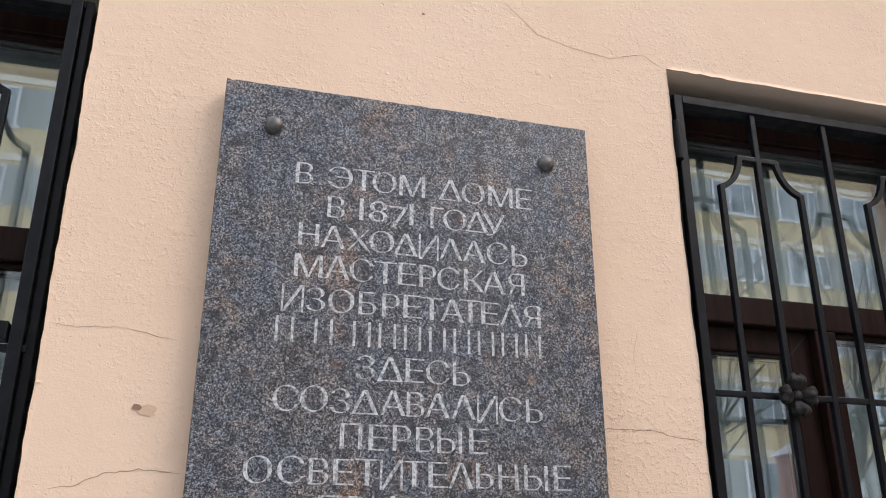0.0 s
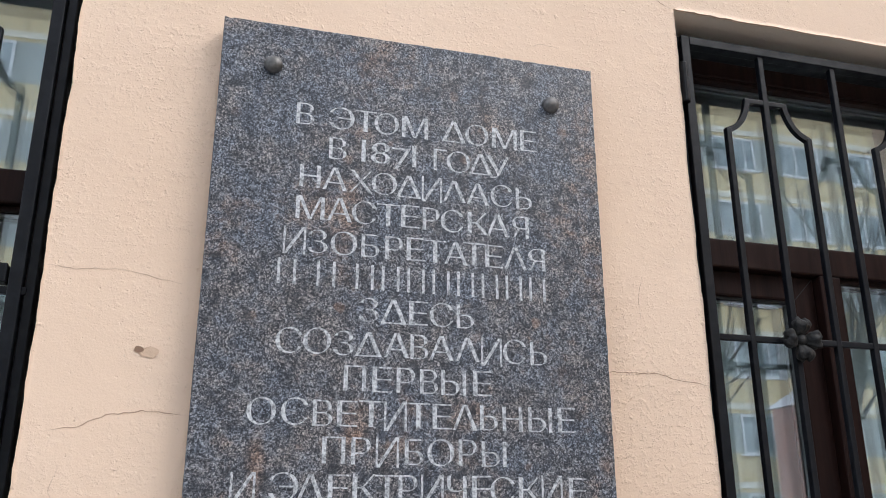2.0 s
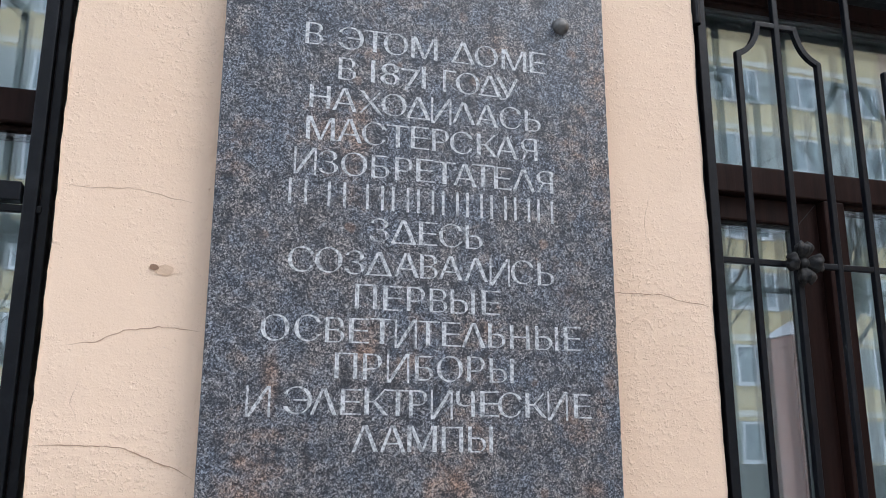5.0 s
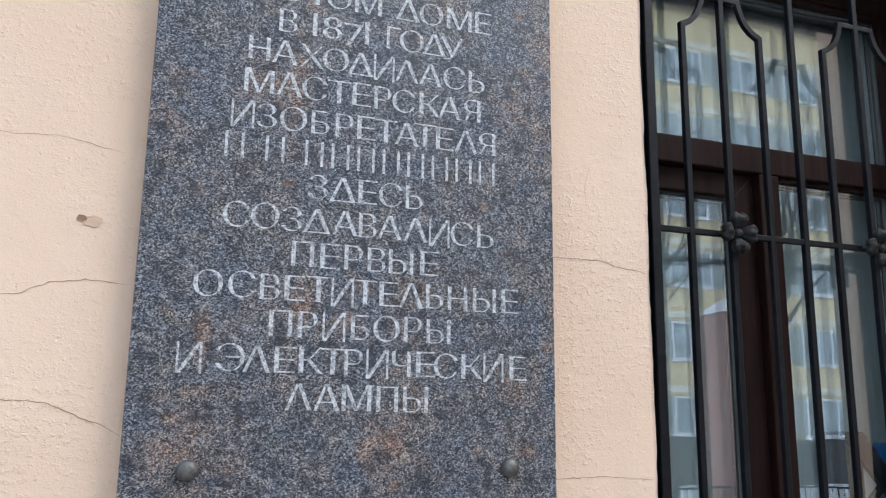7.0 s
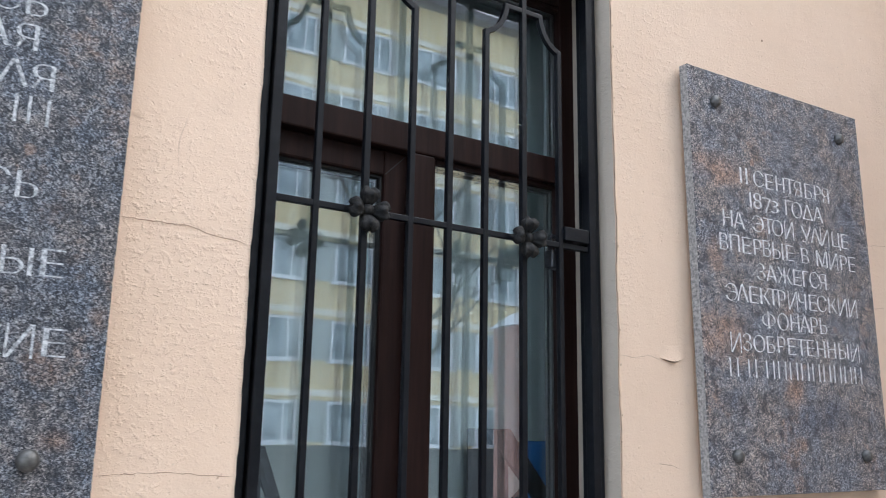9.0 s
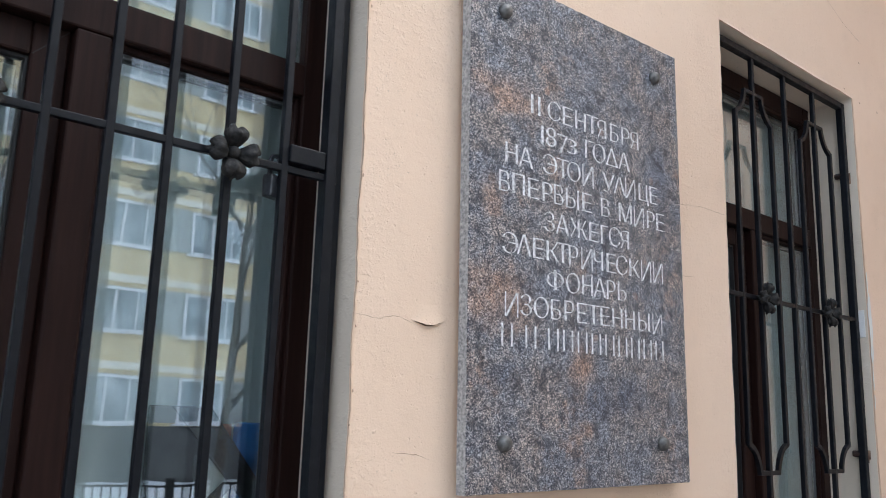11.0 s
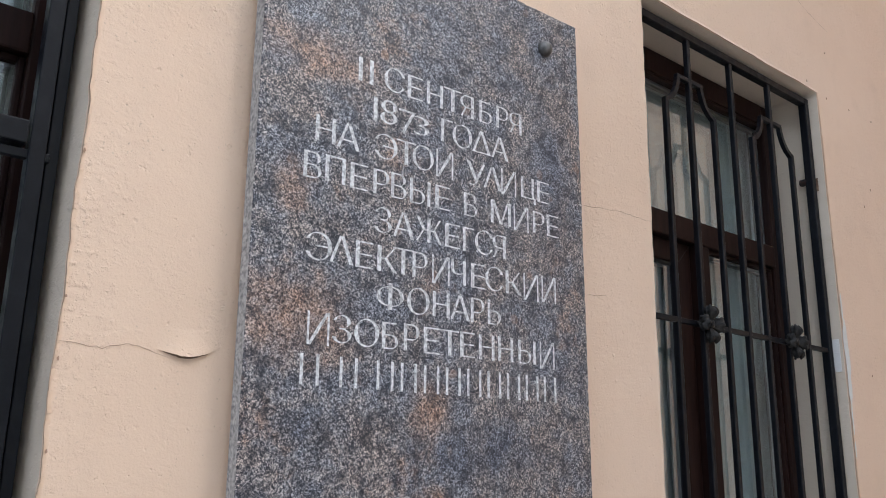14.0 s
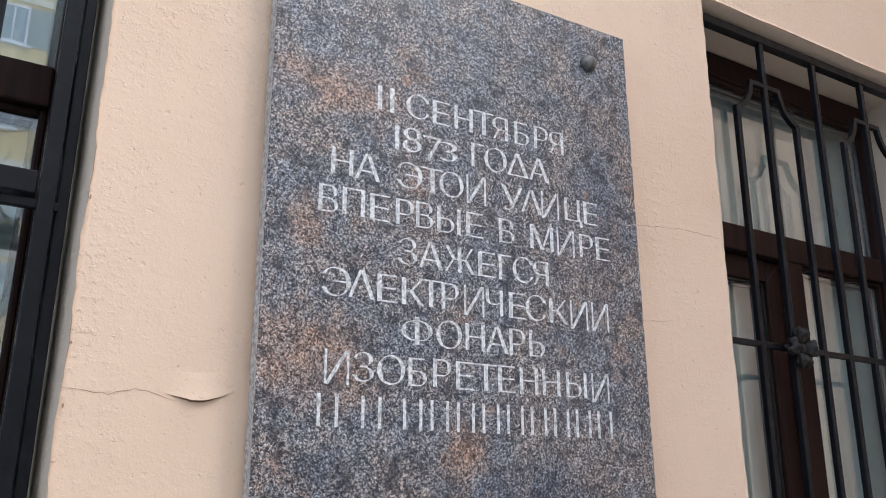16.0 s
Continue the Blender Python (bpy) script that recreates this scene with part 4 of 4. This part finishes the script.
Z2 = 1.330
p2 = plaque(pose(2.143, -0.040, Z2, 0, -0.8, 0), 0.745, 2.436 - Z2, GRANITE_WARM, "dark granite memorial plaque with rusty patches and nine carved lines",
            (), 2)
inv2 = p2.matrix_world.inverted()
for x, z in ((2.226, 2.350), (2.770, 2.357), (2.241, 1.428), (2.774, 1.432)):
    q = inv2 @ Vector((x, -0.04, z))
    bolt(p2, q.x, q.z)
for text, z, lefts in (("11 СЕНТЯБРЯ", 2.1415, (181, 204, 235, 286, 330, 370, 410, 458, 502, 537)), ("1873 ГОДА", 2.0775, (214, 228, 268, 301, 364, 391, 439, 488)),
                       ("НА ЭТОИ УЛИЦЕ", 2.0135, (102, 143, 218, 264, 299, 353, 425, 468, 513, 566, 611)),
                       ("ВПЕРВЫЕ В МИРЕ", 1.9485, (83, 123, 171, 217, 254, 294, 351, 418, 485, 545, 597, 636)), ("ЗАЖЕГСЯ", 1.8825, (221, 260, 309, 374, 416, 445, 489)),
                       ("ЭЛЕКТРИЧЕСКИИ", 1.818, (93, 137, 186, 229, 261, 302, 345, 388, 435, 470, 521, 568, 617)), ("ФОНАРЬ", 1.755, (229, 292, 347, 387, 434, 475)),
                       ("ИЗОБРЕТЕННЫИ", 1.691, (102, 147, 188, 242, 286, 328, 364, 409, 453, 500, 551, 608))):
    carve(p2, text, lefts, (inv2 @ Vector((2.51, -0.04, z))).z, 0.047)
qa, qb = inv2 @ Vector((2.229, -0.04, 1.620)), inv2 @ Vector((2.794, -0.04, 1.631))
bars(p2, (1, 1, 9), qa.x, qb.x, (qa.z + qb.z) / 2, 0.047)


# ---------------------------------------------------------------- inside the rooms
bm = bmesh.new()
box(X_LEFT, X_CORNER, 2.2, 2.4, 0.3, 3.2, 0, bm)
box(X_LEFT - 0.2, X_LEFT, 0.60, 2.4, 0.3, 3.2, 0, bm)
box(X_CORNER, X_CORNER + 0.2, 0.60, 2.4, 0.3, 3.2, 0, bm)
box(2.45, 2.57, 0.60, 2.2, 0.3, 3.2, 0, bm)
thing("wall_room", bm, ROOM, "pale painted room walls", "wall", "structure")
thing("floor", box(X_LEFT, X_CORNER, 0.60, 2.4, 0.28, 0.30), WOOD, "brown boarded room floor", "floor", "structure")
thing("ceiling", box(X_LEFT, X_CORNER, 0.58, 2.4, 3.2, 3.3), ROOM, "pale room ceiling", "ceiling", "structure")


def stand(m, label):
    s_ = empty("desk_stand", m, label, "stand", group="stands on the sill")
    part("back_panel", box(-0.055, 0.055, -0.008, 0.012, 0.0, 0.585, 0.004), BLACK, s_)
    part("foot", box(-0.07, 0.19, -0.02, 0.03, 0.0, 0.012, 0.003), BLACK, s_)
    for nm, pts in (("leg", ((-0.02, 0.585), (0.055, 0.585), (0.215, 0.385), (0.165, 0.385))), ("foot", ((0.165, 0.387), (0.195, 0.387), (0.195, 0.0), (0.165, 0.0))),
                    ("brace", ((0.04, 0.40), (0.125, 0.478), (0.135, 0.466), (0.05, 0.388)))):
        bm = bmesh.new()
        bm.faces.new([bm.verts.new((x, -0.014, z)) for x, z in pts])
        ext = bmesh.ops.extrude_face_region(bm, geom=list(bm.faces))
        bmesh.ops.translate(bm, vec=(0, 0.014, 0), verts=[v for v in ext["geom"] if isinstance(v, bmesh.types.BMVert)])
        bmesh.ops.recalc_face_normals(bm, faces=list(bm.faces))
        part(nm, bm, BLACK, s_)
    return s_


stand(pose(1.680, 0.2215, Z_SILL - 0.004), "black folding stand on the white inner sill")
stand(pose(1.095, 0.2215, Z_SILL - 0.004) @ Matrix.Diagonal((0.45, 1, 0.92, 1)), "small black folding stand behind the sash")
thing("blue_box", box(1.80, 1.87, 0.224, 0.246, Z_SILL - 0.004, 1.455, 0.004), BLUE, "small bright blue box on the inner sill", "box")
thing("paper_stack", box(1.72, 1.79, 0.224, 0.240, Z_SILL - 0.004, 1.40, 0.004), PAPER, "white papers leaning behind a black stand", "papers")
thing("card_folder", box(1.705, 1.752, 0.2475, 0.2515, Z_SILL - 0.004, 1.42, 0.003), BLUE, "blue card folder standing on the sill", "folder")

thing("reddish_card", box(1.765, 1.799, 0.2475, 0.2515, Z_SILL - 0.004, 1.451, 0.001), TERRACOTTA, "narrow reddish card standing behind the black stand", "card")

# ---------------------------------------------------------------- the street behind the camera
thing("pavement", box(-60, 60, -3.0, 0.19, -0.12, 0.0), PAVING, "grey concrete pavement", "pavement", "structure")
thing("road", box(-60, 60, -9.0, -3.2, -0.32, -0.14), ASPHALT, "wet dark asphalt road", "road", "structure")
bm = box(-60, 60, -3.2, -3.0, -0.3, 0.01, 0.01)
box(-60, 60, -9.2, -9.0, -0.3, 0.01, 0.01, bm)
thing("trim", bm, KERB, "grey granite kerbs", "kerb", "structure")
bm = bmesh.new()
bmesh.ops.create_grid(bm, x_segments=120, y_segments=40, size=1)
for v in bm.verts:
    v.co = Vector((v.co.x * 60, -24.6 + v.co.y * 15.4, 0))
    v.co.z = 0.03 - 0.75 * min(1.0, max(0.0, (-9.4 - v.co.y) / 8.0)) + 0.12 * noise.noise((v.co.x * 0.4, v.co.y * 0.4, 2)) + 0.10 * noise.noise((v.co.x * 1.5, v.co.y * 1.5, 5))
thing("ground", bm, SNOW, "uneven trodden snow on the verge", "snow", "structure", smooth=True)
thing("ground_far", box(-300, 300, -400, 300, -1.2, -1.0), SNOW, "snowy ground to the horizon", "ground", "structure")


def house(x0, x1, y, storeys, label):
    """The block of flats across the street: ochre render, cream bands, bays and white windows."""
    hs = empty("apartment_building", pose(x0, y, 0), label, "building")
    L = x1 - x0
    H = 1.1 + storeys * 3.0 + 0.6
    part("wall", box(0, L, -11, 0, -1.0, H), YELLOW, hs)
    part("plinth", box(-0.05, L + 0.05, 0.0, 0.10, -1.0, 1.13), PLINTH, hs)
    part("roof", box(-0.5, L + 0.5, -11.5, 0.6, H, H + 0.35), ROOF, hs)
    cols = int(L / 3.3)
    pitch = L / cols
    for s_ in range(storeys):
        part("panel_strip", box(0.6, L - 0.6, 0.0, 0.03, 1.25 + s_ * 3.0, 2.80 + s_ * 3.0), GREY_PANEL, hs)
        part("band", box(0, L, 0.0, 0.06, 2.95 + s_ * 3.0, 3.20 + s_ * 3.0), CREAM, hs)
    frame_me = mesh_of("window_frame", ring(-1.05, 1.05, 0, 1.55, 0.09, 0.0, 0.07, 0), WHITE_FRAME)
    bm = box(-0.25, -0.17, 0.005, 0.06, 0.09, 1.46)
    box(0.52, 0.58, 0.005, 0.06, 0.09, 1.46, 0, bm)
    box(-1.2, 1.2, 0.0, 0.16, -0.07, 0.0, 0, bm)
    bar_me = mesh_of("mullion", bm, WHITE_FRAME)
    pane_me = mesh_of("pane", box(-0.96, 0.96, 0.005, 0.02, 0.09, 1.46), DARK_PANE)
    for c in range(cols):
        bx = (c + 0.5) * pitch
        for s_ in range(storeys):
            yy, z = 0.034, 1.22 + s_ * 3.0
            w = new("window", frame_me)
            w.parent = hs
            w.matrix_local = pose(bx, yy, z)
            for nm, me_ in (("mullion", bar_me), ("pane", pane_me)):
                q = new(nm, me_)
                q.parent = w
    return hs


house(-23.05, 42.95, -27.5, 6, "long ochre apartment block with cream bands and white windows")


pillar = empty("gate_pillar", pose(9.53, -10.2, -0.05), "pinkish rendered gate pillar with a snowy cap", "pillar")
part("shaft", box(-0.30, 0.30, -0.30, 0.30, -0.05, 3.45, 0.02), PILLAR, pillar)
bm = bmesh.new()
bmesh.ops.create_cone(bm, cap_ends=True, segments=4, radius1=0.52, radius2=0.06, depth=0.28)
for v in bm.verts:
    v.co = Matrix.Rotation(radians(45), 3, "Z") @ v.co + Vector((0, 0, 3.59))
part("cap", bm, SNOW, pillar, "white snow on the cap")


def tree(x, y, h, seed):
    """A bare winter tree: tapered trunk, forking limbs and thin twigs."""
    rnd = random.Random(seed)
    t = empty("bare_tree", pose(x, y, -0.72), "leafless dark street tree standing in snow", "tree", group="street trees")
    sets = {"trunk": ([], []), "crown": ([], [])}

    def limb(p, d, length, r, level):
        verts, faces = sets["trunk" if level == 0 else "crown"]
        n = 5 if level < 2 else 3
        side = 7 if level == 0 else (5 if level < 3 else 3)
        base = len(verts)
        pts = [p.copy()]
        for i in range(n):
            d = (d + Vector((rnd.uniform(-1, 1), rnd.uniform(-1, 1), rnd.uniform(-0.4, 0.9))) * (0.10 if level == 0 else 0.22)).normalized()
            pts.append(pts[-1] + d * length / n)
        for i, q in enumerate(pts):
            rr = r * (1 - 0.6 * i / n)
            ax = d.orthogonal().normalized()
            ay = d.cross(ax)
            for j in range(side):
                a = 2 * math.pi * j / side
                verts.append(tuple(q + ax * rr * math.cos(a) + ay * rr * math.sin(a)))
        for i in range(n):
            for j in range(side):
                a, b = base + i * side + j, base + i * side + (j + 1) % side
                faces.append((a, b, b + side, a + side))
        if level < 4:
            kids = (7, 5, 5, 4)[level]
            for k_ in range(kids):
                f_ = rnd.uniform(0.35, 1.0) if level else rnd.uniform(0.4, 1.0)
                i = min(n, max(1, round(f_ * n)))
                w = (d + Vector((rnd.uniform(-1, 1), rnd.uniform(-1, 1), rnd.uniform(-0.1, 0.8))) * 0.95).normalized()
                limb(pts[i], w, length * rnd.uniform(0.42, 0.66), r * (1 - 0.6 * i / n) * 0.6, level + 1)

    limb(Vector((0, 0, -0.1)), Vector((0, 0, 1)), h * 0.55, h * 0.0125, 0)
    for nm, (verts, faces) in sets.items():
        me_ = bpy.data.meshes.new(nm)
        me_.from_pydata(verts, [], faces)
        me_.materials.append(BARK)
        q = new(nm, me_)
        q.parent = t


for i, (x, y, h) in enumerate(((-3, -14, 11), (4, -17, 12), (9, -14.5, 11), (15, -16, 13), (21, -14, 11), (28, -17, 12), (-10, -16, 12), (0.6, -12.5, 9), (-6.5, -12, 9))):
    tree(x, y, h, 300 + i)


def fence_panel():
    """A low black metal fence panel, two metres long, standing in the snow."""
    f = empty("fence_panel", pose(0, 0, 0), "low black metal fence panel standing in snow", "fence", group="fence along the verge")
    for x in (0.0, 1.94):
        part("post", box(x, x + 0.05, -0.025, 0.025, -0.15, 0.68, 0.004), IRON, f)
    for z in (0.10, 0.56):
        part("rail", box(0.05, 1.94, -0.012, 0.012, z, z + 0.03), IRON, f)
    me_ = mesh_of("picket", box(-0.008, 0.008, -0.008, 0.008, 0.13, 0.56), IRON)
    for k_ in range(15):
        q = new("picket", me_)
        q.parent = f
        q.location = (0.17 + k_ * 0.118, 0, 0)
    return f


panel = fence_panel()
panel.matrix_world = pose(-6, -9.65, 0)
for i in range(1, 12):
    copy_thing(panel, pose(-6 + i * 2.0, -9.65, 0))
